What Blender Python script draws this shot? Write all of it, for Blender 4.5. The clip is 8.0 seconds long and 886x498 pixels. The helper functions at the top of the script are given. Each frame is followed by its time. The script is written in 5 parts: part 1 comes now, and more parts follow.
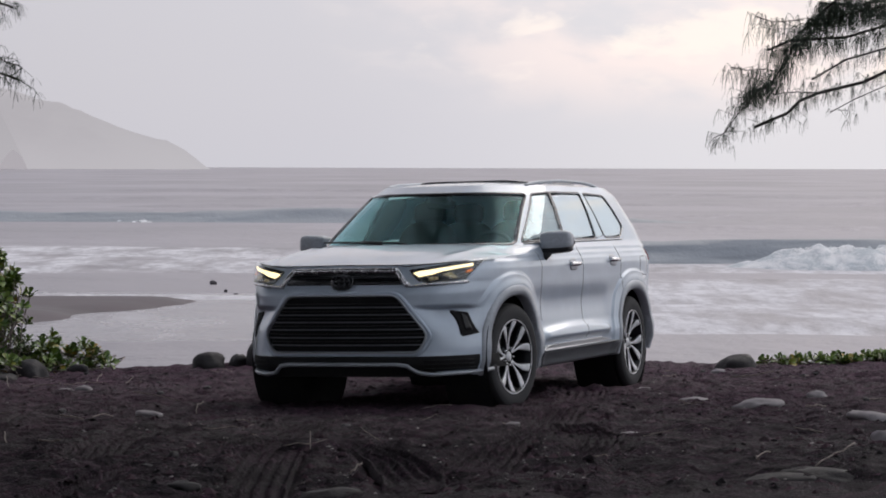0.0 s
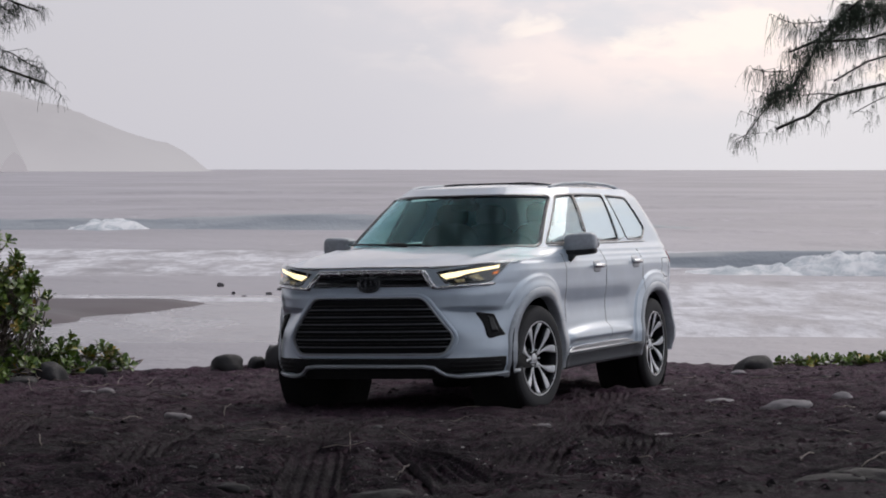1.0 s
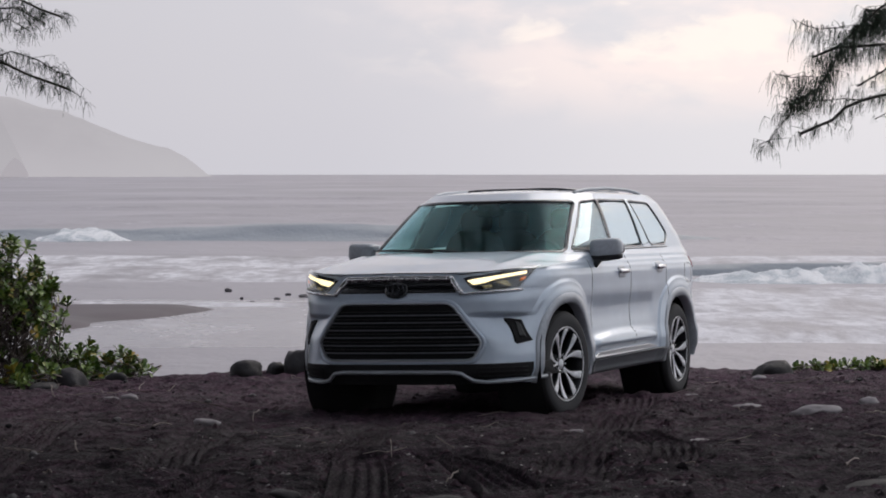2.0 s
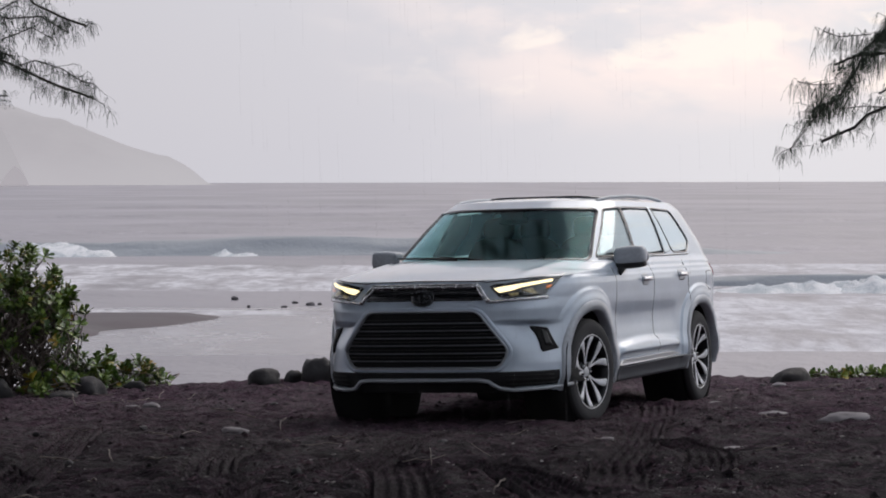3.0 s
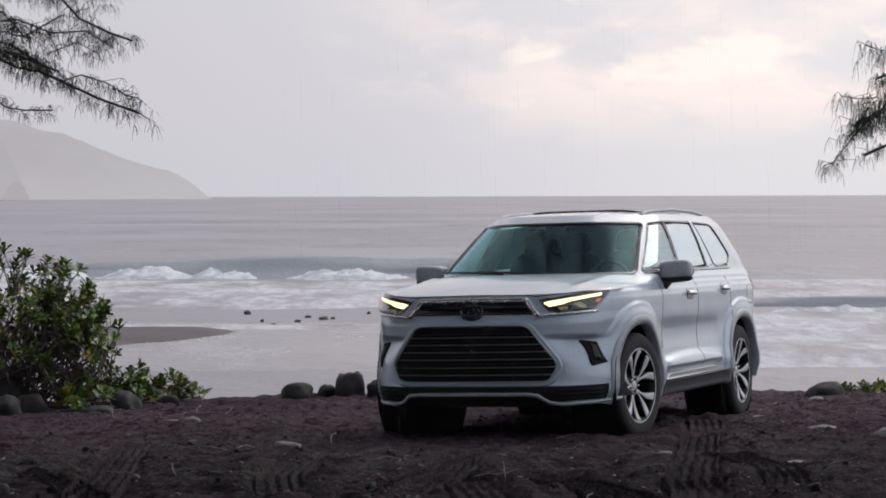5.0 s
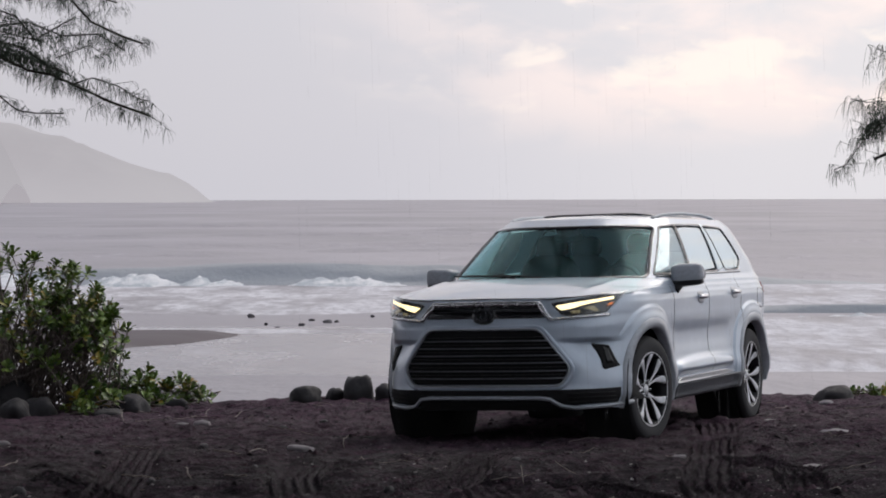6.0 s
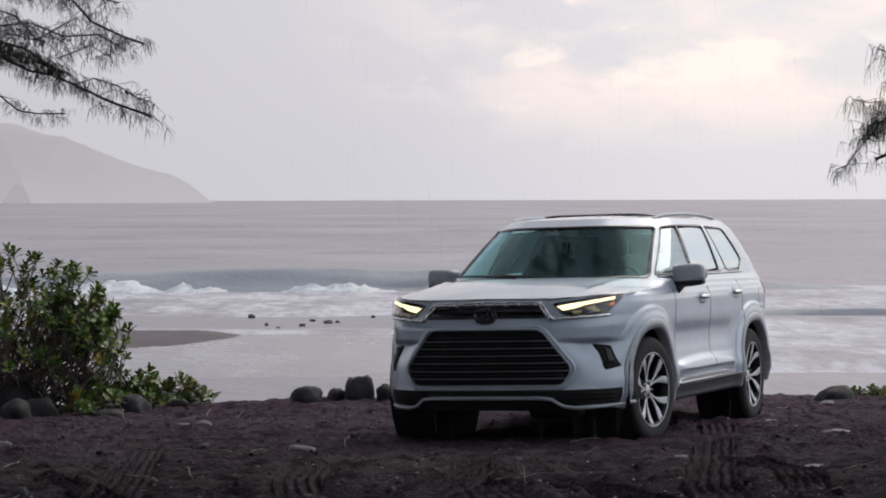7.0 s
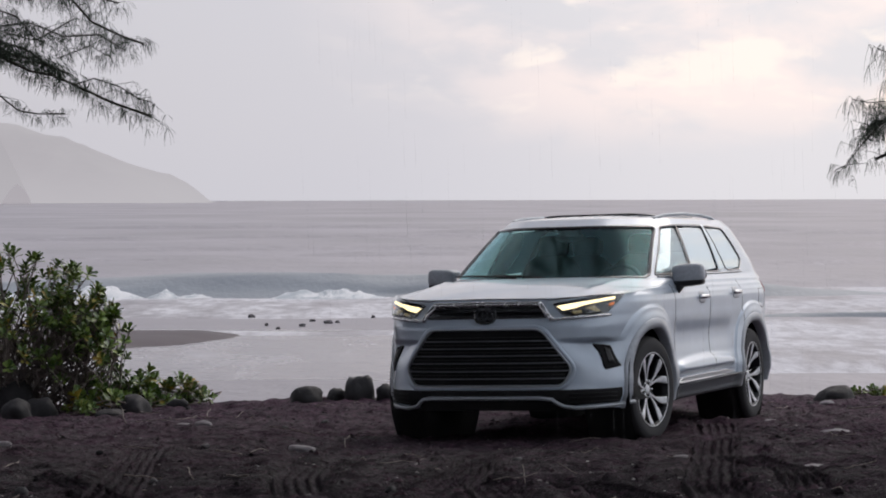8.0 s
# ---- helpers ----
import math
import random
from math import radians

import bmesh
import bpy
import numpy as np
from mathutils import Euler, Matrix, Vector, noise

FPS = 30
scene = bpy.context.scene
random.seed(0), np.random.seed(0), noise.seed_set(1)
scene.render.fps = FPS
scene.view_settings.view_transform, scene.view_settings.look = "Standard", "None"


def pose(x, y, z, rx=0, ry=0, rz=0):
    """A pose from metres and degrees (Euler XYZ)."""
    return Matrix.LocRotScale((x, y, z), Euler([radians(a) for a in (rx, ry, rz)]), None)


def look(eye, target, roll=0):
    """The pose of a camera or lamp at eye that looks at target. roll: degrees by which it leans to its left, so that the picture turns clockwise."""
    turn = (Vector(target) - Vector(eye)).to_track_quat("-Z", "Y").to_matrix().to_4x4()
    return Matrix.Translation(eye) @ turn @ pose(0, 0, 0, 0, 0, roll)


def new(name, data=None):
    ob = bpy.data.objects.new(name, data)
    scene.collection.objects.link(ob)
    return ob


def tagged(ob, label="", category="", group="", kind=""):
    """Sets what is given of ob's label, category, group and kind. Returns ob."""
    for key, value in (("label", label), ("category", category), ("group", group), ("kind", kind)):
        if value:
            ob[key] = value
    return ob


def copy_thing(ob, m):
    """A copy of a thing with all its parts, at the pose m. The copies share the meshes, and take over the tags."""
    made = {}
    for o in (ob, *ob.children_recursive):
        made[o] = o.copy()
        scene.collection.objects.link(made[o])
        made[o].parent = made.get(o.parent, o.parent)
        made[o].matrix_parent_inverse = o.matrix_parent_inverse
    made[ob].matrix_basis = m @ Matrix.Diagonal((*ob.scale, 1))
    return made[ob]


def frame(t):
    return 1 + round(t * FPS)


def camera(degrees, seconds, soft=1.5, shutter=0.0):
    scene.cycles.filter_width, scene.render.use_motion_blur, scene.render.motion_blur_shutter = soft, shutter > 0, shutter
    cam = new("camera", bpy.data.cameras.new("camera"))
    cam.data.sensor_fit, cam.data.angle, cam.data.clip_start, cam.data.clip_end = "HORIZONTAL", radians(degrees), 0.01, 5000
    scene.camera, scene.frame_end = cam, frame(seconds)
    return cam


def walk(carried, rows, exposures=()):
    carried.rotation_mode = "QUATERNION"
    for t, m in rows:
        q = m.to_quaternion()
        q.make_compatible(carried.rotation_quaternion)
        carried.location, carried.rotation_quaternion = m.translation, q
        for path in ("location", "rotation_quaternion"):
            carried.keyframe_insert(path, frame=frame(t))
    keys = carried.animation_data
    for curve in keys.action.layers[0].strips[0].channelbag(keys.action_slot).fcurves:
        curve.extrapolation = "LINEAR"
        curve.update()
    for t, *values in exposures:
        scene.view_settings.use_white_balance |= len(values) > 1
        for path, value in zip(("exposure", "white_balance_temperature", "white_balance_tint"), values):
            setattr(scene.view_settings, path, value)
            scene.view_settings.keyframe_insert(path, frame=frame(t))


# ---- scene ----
cam = camera(20.606, 8.0, soft=1.9)
PATH = [
    (0.0, 0.3607, -17.8128, 1.7755, 88.055, -0.174, 0.006),
    (0.5, 0.2742, -17.8360, 1.7763, 88.066, -0.187, 0.011),
    (1.0, 0.1815, -17.8429, 1.7782, 88.096, -0.073, 0.017),
    (1.5, 0.0877, -17.8518, 1.7819, 88.141, -0.034, 0.037),
    (3.0, -0.1882, -17.8697, 1.7872, 88.394, 0.109, 0.026),
    (3.5, -0.2824, -17.8736, 1.7863, 88.483, 0.111, 0.037),
    (4.0, -0.3746, -17.8729, 1.7869, 88.568, 0.127, 0.012),
    (4.5, -0.4585, -17.8774, 1.7887, 88.658, 0.135, 0.037),
    (5.0, -0.5295, -17.8700, 1.7892, 88.722, 0.151, 0.032),
    (6.5, -0.6178, -17.8592, 1.7886, 88.814, 0.093, 0.061),
    (7.0, -0.6156, -17.8597, 1.7881, 88.812, 0.122, 0.063),
    (7.5, -0.6158, -17.8654, 1.7904, 88.805, 0.132, 0.062),
    (8.0, -0.6152, -17.8677, 1.7878, 88.813, 0.131, 0.062),
]
walk(cam, [(t, pose(x, y, z, rx, ry, rz)) for t, x, y, z, rx, ry, rz in PATH], exposures=[(0.0, 0.07, 6420, 12), (8.0, 0.07, 6420, 12)])

# the car's axes: to its left side, to its rear, up
CAR_X = (0.93256, -0.35977, 0.03000)
CAR_Y = (0.36040, 0.93260, -0.01931)
CAR_Z = (-0.02103, 0.02882, 0.99936)

# ---------------------------------------------------------------- sky and light
world = bpy.data.worlds.new("overcast_sky")
scene.world = world
world.use_nodes = True
wn, wl = world.node_tree.nodes, world.node_tree.links
wn.clear()
SUN_ELEV, SUN_AZ = 38.0, 32.0


def build_sky():
    def math_node(op, a, b=None, clamp=False):
        n = wn.new("ShaderNodeMath")
        n.operation, n.use_clamp = op, clamp
        for i, v in enumerate((a, b)):
            if v is None:
                continue
            if isinstance(v, (int, float)):
                n.inputs[i].default_value = v
            else:
                wl.new(v, n.inputs[i])
        return n.outputs[0]

    def mix(f, a, b):
        n = wn.new("ShaderNodeMix")
        n.data_type = "RGBA"
        for sock, v in ((n.inputs[0], f), (n.inputs[6], a), (n.inputs[7], b)):
            if isinstance(v, tuple):
                sock.default_value = (*v, 1)
            elif isinstance(v, float):
                sock.default_value = v
            else:
                wl.new(v, sock)
        return n.outputs[2]

    tc = wn.new("ShaderNodeTexCoord")
    sep = wn.new("ShaderNodeSeparateXYZ")
    wl.new(tc.outputs["Generated"], sep.inputs[0])
    x, y, z = sep.outputs
    up = math_node("MAXIMUM", z, 0.0)
    # cloud deck: long flat streaks, seen near the horizon
    mp = wn.new("ShaderNodeMapping")
    mp.inputs["Scale"].default_value = (1.0, 1.0, 2.4)
    mp.inputs["Rotation"].default_value = (0.0, radians(-14), 0.0)
    mp.inputs["Location"].default_value = (0.62, 0.3, 0.14)
    wl.new(tc.outputs["Generated"], mp.inputs[0])

    def fog(scale, detail, lo, hi, distort=0.3):
        n = wn.new("ShaderNodeTexNoise")
        n.inputs["Scale"].default_value, n.inputs["Detail"].default_value, n.inputs["Distortion"].default_value = scale, detail, distort
        wl.new(mp.outputs[0], n.inputs["Vector"])
        r = wn.new("ShaderNodeMapRange")
        r.interpolation_type = "SMOOTHSTEP"
        r.inputs["From Min"].default_value, r.inputs["From Max"].default_value = lo, hi
        wl.new(n.outputs["Fac"], r.inputs["Value"])
        return r.outputs[0]

    def ramp(v, lo, hi):
        r = wn.new("ShaderNodeMapRange")
        r.interpolation_type = "SMOOTHSTEP"
        r.inputs["From Min"].default_value, r.inputs["From Max"].default_value = lo, hi
        wl.new(v, r.inputs["Value"])
        return r.outputs[0]

    sky = wn.new("ShaderNodeTexSky")
    sky.sky_type, sky.sun_disc = "NISHITA", False
    sky.sun_elevation, sky.sun_rotation = radians(SUN_ELEV), radians(SUN_AZ)
    sky.dust_density, sky.air_density = 4.0, 1.0
    clear = wn.new("ShaderNodeVectorMath")
    clear.operation = "SCALE"
    clear.inputs[3].default_value = 0.06
    wl.new(sky.outputs[0], clear.inputs[0])
    grey = mix(ramp(up, 0.0, 0.55), (0.560, 0.560, 0.610), (0.43, 0.47, 0.55))
    side = math_node("ADD", math_node("MULTIPLY", x, 1.0), math_node("MULTIPLY", up, 0.6))
    glow = math_node("MULTIPLY", ramp(side, -0.03, 0.11), ramp(y, 0.2, 0.9))
    # clouds turned rose by the hidden sun
    warm = math_node("MULTIPLY", math_node("MULTIPLY", fog(11.0, 6.0, 0.44, 0.62), ramp(up, 0.012, 0.045)), glow)
    bank = math_node("MULTIPLY", fog(3.0, 4.0, 0.35, 0.7), 0.35)
    base = mix(bank, grey, (0.60, 0.595, 0.630))
    base = mix(math_node("MULTIPLY", ramp(y, -0.2, 0.8), 0.35), base, (0.705, 0.695, 0.725))
    base = mix(math_node("MULTIPLY", ramp(math_node("MULTIPLY", x, -1.0), -0.02, 0.22), 0.45), base, (0.50, 0.49, 0.525))
    base = mix(math_node("MULTIPLY", math_node("MULTIPLY", ramp(x, -0.06, 0.14), ramp(y, 0.2, 0.9)), 0.6), base, (0.82, 0.805, 0.815))
    base = mix(math_node("MULTIPLY", warm, 0.8), base, (0.99, 0.85, 0.80))
    flank = math_node("MULTIPLY", ramp(x, 0.25, 0.75), ramp(up, 0.0, 0.12))
    base = mix(math_node("MULTIPLY", flank, 0.7), base, (0.92, 0.95, 1.0))
    bright = math_node("MULTIPLY", math_node("MULTIPLY", fog(26.0, 7.0, 0.52, 0.66), glow), ramp(up, 0.02, 0.05))
    base = mix(math_node("MULTIPLY", bright, 0.85), base, (1.0, 0.90, 0.82))
    add = mix(0.12, base, clear.outputs[0])
    bg = wn.new("ShaderNodeBackground")
    bg.inputs["Strength"].default_value = 1.10
    wl.new(add, bg.inputs[0])
    out = wn.new("ShaderNodeOutputWorld")
    wl.new(bg.outputs[0], out.inputs[0])


build_sky()
sun = new("sun", bpy.data.lights.new("sun", "SUN"))
sun.data.energy, sun.data.angle, sun.data.color = 0.74, radians(42), (1.0, 0.93, 0.86)
_a, _e = radians(SUN_AZ), radians(SUN_ELEV)
sun.matrix_world = look((60 * math.sin(_a) * math.cos(_e), 60 * math.cos(_a) * math.cos(_e), 60 * math.sin(_e)), (0, 0, 0))

# ---------------------------------------------------------------- materials


class Mat:
    """A node material built by short calls."""

    def __init__(self, name):
        self.m = bpy.data.materials.new(name)
        self.m.use_nodes = True
        self.n, self.l = self.m.node_tree.nodes, self.m.node_tree.links
        self.b = self.n["Principled BSDF"]
        self.tc = self.n.new("ShaderNodeTexCoord").outputs["Object"]

    def put(self, sock, v):
        if isinstance(v, (int, float)):
            sock.default_value = v
        elif isinstance(v, tuple):
            sock.default_value = (*v, 1) if len(v) == 3 and sock.type == "RGBA" else v
        else:
            self.l.new(v, sock)

    def set(self, **k):
        names = dict(color="Base Color", rough="Roughness", metal="Metallic", coat="Coat Weight", coat_rough="Coat Roughness", spec="Specular IOR Level",
                     trans="Transmission Weight", ior="IOR", normal="Normal", emit="Emission Color", glow="Emission Strength", alpha="Alpha", sheen="Sheen Weight", sub="Subsurface Weight")
        for key, v in k.items():
            self.put(self.b.inputs[names[key]], v)
        return self

    def mapped(self, scale=(1, 1, 1), loc=(0, 0, 0)):
        n = self.n.new("ShaderNodeMapping")
        n.inputs["Scale"].default_value, n.inputs["Location"].default_value = scale, loc
        self.l.new(self.tc, n.inputs[0])
        return n.outputs[0]

    def noise(self, scale, detail=4.0, rough=0.55, vec=None, distort=0.0):
        n = self.n.new("ShaderNodeTexNoise")
        for key, v in (("Scale", scale), ("Detail", detail), ("Roughness", rough), ("Distortion", distort)):
            n.inputs[key].default_value = v
        self.l.new(vec or self.tc, n.inputs["Vector"])
        return n.outputs["Fac"]

    def cells(self, scale, vec=None, feature="F1"):
        n = self.n.new("ShaderNodeTexVoronoi")
        n.feature = feature
        n.inputs["Scale"].default_value = scale
        self.l.new(vec or self.tc, n.inputs["Vector"])
        return n.outputs["Distance"]

    def ramp(self, v, lo, hi, a=0.0, b=1.0):
        n = self.n.new("ShaderNodeMapRange")
        n.interpolation_type = "SMOOTHSTEP"
        for i, w in enumerate((v, lo, hi, a, b)):
            self.put(n.inputs[i], w)
        return n.outputs[0]

    def mix(self, f, a, b):
        n = self.n.new("ShaderNodeMix")
        n.data_type = "RGBA"
        self.put(n.inputs[0], f), self.put(n.inputs[6], a), self.put(n.inputs[7], b)
        return n.outputs[2]

    def math(self, op, a, b=0.0):
        n = self.n.new("ShaderNodeMath")
        n.operation = op
        self.put(n.inputs[0], a), self.put(n.inputs[1], b)
        return n.outputs[0]

    def rand(self):
        return self.n.new("ShaderNodeObjectInfo").outputs["Random"]

    def island(self):
        return self.n.new("ShaderNodeNewGeometry").outputs["Random Per Island"]

    def bump(self, h, strength=0.3, dist=0.02, normal=None):
        n = self.n.new("ShaderNodeBump")
        n.inputs["Strength"].default_value, n.inputs["Distance"].default_value = strength, dist
        self.l.new(h, n.inputs["Height"])
        if normal is not None:
            self.l.new(normal, n.inputs["Normal"])
        return n.outputs[0]


def plain(name, color, rough=0.5, metal=0.0, **k):
    m = Mat(name)
    g = m.noise(40, 3)
    dark = tuple(c * 0.82 for c in color)
    m.set(color=m.mix(m.ramp(g, 0.3, 0.7), dark, color), rough=m.ramp(g, 0.2, 0.8, max(rough - 0.06, 0.02), rough + 0.06), metal=metal, **k)
    return m.m


def sand_material():
    m = Mat("black_sand")
    big, mid, fine = m.noise(0.55, 5), m.noise(5, 6, 0.62), m.noise(90, 3, 0.7)
    col = m.mix(m.ramp(big, 0.35, 0.7), (0.0195, 0.0106, 0.0172), (0.044, 0.0232, 0.0355))
    col = m.mix(m.ramp(mid, 0.42, 0.72, 0.0, 0.75), col, (0.102, 0.052, 0.073))
    grit = m.ramp(m.noise(38, 2, 0.5), 0.62, 0.70, 0.0, 0.75)
    col = m.mix(grit, col, (0.22, 0.170, 0.180))
    col = m.mix(m.ramp(m.noise(1.7, 4), 0.47, 0.58, 0.0, 0.85), col, (0.010, 0.0075, 0.0105))
    col = m.mix(m.ramp(m.noise(13, 7, 0.72, m.mapped((0.8, 1.3, 1))), 0.47, 0.60, 0.0, 0.9), col, (0.0070, 0.0046, 0.0072))
    col = m.mix(m.ramp(m.noise(30, 5, 0.7, m.mapped((0.8, 1.2, 1), (3, 7, 0))), 0.56, 0.68, 0.0, 0.8), col, (0.20, 0.120, 0.148))
    # tree shade painted into the near sand; paler and redder on the upper beach
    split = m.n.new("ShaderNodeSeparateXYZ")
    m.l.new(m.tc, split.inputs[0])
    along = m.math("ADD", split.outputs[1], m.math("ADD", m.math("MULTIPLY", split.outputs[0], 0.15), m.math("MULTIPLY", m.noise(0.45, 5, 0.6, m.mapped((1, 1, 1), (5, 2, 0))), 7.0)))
    lighter = m.ramp(along, -2.0, 6.5)
    shaded_tone = m.mix(0.62, (0.0, 0.0, 0.0), col)
    open_tone = m.mix(m.ramp(m.noise(16, 6, 0.7, m.mapped((0.9, 1.1, 1), (1, 4, 0))), 0.40, 0.66, 0.10, 0.62), col, (0.142, 0.087, 0.100))
    col = m.mix(lighter, shaded_tone, open_tone)
    # dark sideways streaks, stronger where the shade is painted
    streaky = m.noise(5.5, 7, 0.70, m.mapped((0.6, 1.9, 1), (8, 3, 0)))
    col = m.mix(m.math("MULTIPLY", m.ramp(streaky, 0.51, 0.58, 0.0, 0.72), m.ramp(lighter, 0.0, 1.0, 1.0, 0.45)), col, (0.0055, 0.0042, 0.006))
    speck = m.noise(75, 3, 0.75, m.mapped((0.9, 1.0, 1), (2, 9, 0)))
    col = m.mix(m.ramp(speck, 0.52, 0.64, 0.0, 0.85), col, (0.006, 0.0045, 0.0065))
    col = m.mix(m.ramp(m.noise(110, 2, 0.7), 0.63, 0.70, 0.0, 0.7), col, (0.21, 0.165, 0.185))
    n1 = m.bump(mid, 0.9, 0.08)
    n2 = m.bump(m.noise(22, 6, 0.7), 1.0, 0.03, m.bump(streaky, 0.7, 0.07, n1))
    n3 = m.bump(fine, 0.5, 0.005, n2)
    tint = m.n.new("ShaderNodeMix")
    tint.data_type, tint.blend_type = "RGBA", "MULTIPLY"
    m.put(tint.inputs[0], 1.0), m.put(tint.inputs[6], col), m.put(tint.inputs[7], (1.05, 0.87, 1.12))
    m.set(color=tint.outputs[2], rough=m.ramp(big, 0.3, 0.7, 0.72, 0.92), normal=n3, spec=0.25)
    return m.m


def wet_sand_material():
    m = Mat("wet_sand")
    n = m.noise(0.5, 5, 0.6, m.mapped((0.35, 1, 1)))
    m.set(color=m.mix(m.ramp(n, 0.4, 0.6), (0.085, 0.072, 0.078), (0.125, 0.105, 0.112)), rough=m.ramp(n, 0.35, 0.65, 0.5, 0.75), spec=0.25, normal=m.bump(m.noise(6, 4), 0.1, 0.02))
    return m.m


def water_material(name="sea_water", body=(0.30, 0.283, 0.303), foam=None, gloss=0.46):
    """Grey sea under cloud; foam: (scale, low, high) of the foam's patches."""
    m = Mat(name)
    v = m.mapped((0.8, 0.55, 1.0))
    chop = m.noise(0.11, 6, 0.58, v)
    rip = m.noise(0.8, 6, 0.62, v)
    col = m.mix(m.ramp(m.noise(0.05, 6, 0.62, m.mapped((0.5, 0.30, 1))), 0.32, 0.68), body, tuple(c * 1.4 for c in body))
    n = m.bump(rip, 0.34, 0.35, m.bump(chop, 0.26, 2.0))
    rough = gloss
    if foam:
        s, lo, hi = foam
        web = m.noise(s, 9, 0.66, m.mapped((0.8, 0.30, 1.0)), 0.15)
        lace = m.noise(s * 5, 6, 0.7, m.mapped((1.0, 0.30, 1.0), (4, 1, 0)))
        f = m.math("MULTIPLY", m.ramp(web, lo, hi), m.ramp(lace, 0.30, 0.60, 0.30, 0.95))
        col = m.mix(f, col, (0.78, 0.77, 0.79))
        rough = m.ramp(f, 0.0, 1.0, gloss, 0.85)
        n = m.bump(web, 0.5, 0.2, n)
    m.set(color=col, rough=rough, normal=n, ior=1.33)
    return m.m


def foam_material(name="sea_foam"):
    m = Mat(name)
    web = m.noise(1.5, 9, 0.72, m.mapped((0.8, 0.5, 1.4)), 0.6)
    m.set(color=m.mix(m.ramp(web, 0.38, 0.60), (0.56, 0.60, 0.62), (0.88, 0.88, 0.88)), rough=0.9, normal=m.bump(web, 0.6, 0.25), spec=0.2)
    return m.m


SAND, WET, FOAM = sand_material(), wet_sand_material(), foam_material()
WATER = water_material(foam=(0.30, 0.64, 0.78))


def stone_material(name="basalt", k=1.0):
    m = Mat(name)
    n, f = m.noise(7, 5), m.noise(60, 3)
    r = m.rand()
    a = m.mix(r, (0.022, 0.021, 0.024), (0.09 * k, 0.085 * k, 0.088 * k))
    b = m.mix(r, (0.045, 0.042, 0.045), (0.17 * k, 0.16 * k, 0.165 * k))
    m.set(color=m.mix(m.ramp(n, 0.3, 0.7), a, b), rough=m.ramp(n, 0.3, 0.7, 0.5, 0.85), spec=0.22, normal=m.bump(f, 0.35, 0.01, m.bump(n, 0.4, 0.04)))
    return m.m


STONE = stone_material()
BOULDER = stone_material("wet_boulder", 0.2)


def obj(name, bm, material, parent=None, smooth=True):
    me = bpy.data.meshes.new(name)
    bm.to_mesh(me)
    bm.free()
    for p in me.polygons:
        p.use_smooth = smooth
    ob = new(name, me)
    for mt in material if isinstance(material, (list, tuple)) else (material,):
        me.materials.append(mt)
    if parent is not None:
        ob.parent = parent
    return ob


def mesh_obj(name, verts, faces, material, parent=None, smooth=True):
    me = bpy.data.meshes.new(name)
    me.from_pydata(verts, [], faces)
    me.update()
    for p in me.polygons:
        p.use_smooth = smooth
    for mt in material if isinstance(material, (list, tuple)) else (material,):
        me.materials.append(mt)
    ob = new(name, me)
    if parent is not None:
        ob.parent = parent
    return ob


def part(name, bm, material, parent, label="", smooth=True):
    ob = obj(name, bm, material, parent, smooth)
    return tagged(ob, label) if label else ob


# ---------------------------------------------------------------- ground and sea
SEA = -1.5


def fbm(x, y, s, octaves=4):
    return noise.fractal((Vector((x * s, y * s, 3.7))), 1.0, 2.0, octaves)


def smooth_step(v, lo, hi):
    t = max(0.0, min(1.0, (v - lo) / (hi - lo)))
    return t * t * (3 - 2 * t)


def land(x, y):
    """Height of the sand, without its small relief."""
    z = 0.045 - 0.047 * max(y, -20) + 0.022 * max(min(x, 8), -8) + 0.002 * min(max(-y, 0), 8) ** 2
    z -= 0.13 * smooth_step(y, 3.0, 8.0) * smooth_step(x, 0.3, 3.6) + 0.025 * math.exp(-((x - 1.85) ** 2 + (y - 2.45) ** 2) / 0.5)
    crest = 8.6 + 0.10 * x + 0.5 * math.sin(x * 0.6)
    d = y - crest
    if d > 0:
        z -= 0.085 * d * min(1, d / 3)
    z = max(z, SEA - 2.5)
    return z


def spread(lo, hi, step, far, grow=1.25):
    """Coordinates that are step apart between lo and hi and then ever wider out to -far and far."""
    mid = list(np.arange(lo, hi + 1e-6, step))
    a, s = mid[-1], step
    right = []
    while a < far:
        s *= grow
        a += s
        right.append(a)
    a, s = mid[0], step
    left = []
    while a > -far:
        s *= grow
        a -= s
        left.append(a)
    return left[::-1] + mid + right


def sheet(name, xs, ys, height, material):
    verts = [(x, y, height(x, y)) for y in ys for x in xs]
    n = len(xs)
    faces = [(j * n + i, j * n + i + 1, j * n + n + i + 1, j * n + n + i) for j in range(len(ys) - 1) for i in range(n - 1)]
    return mesh_obj(name, verts, faces, material)


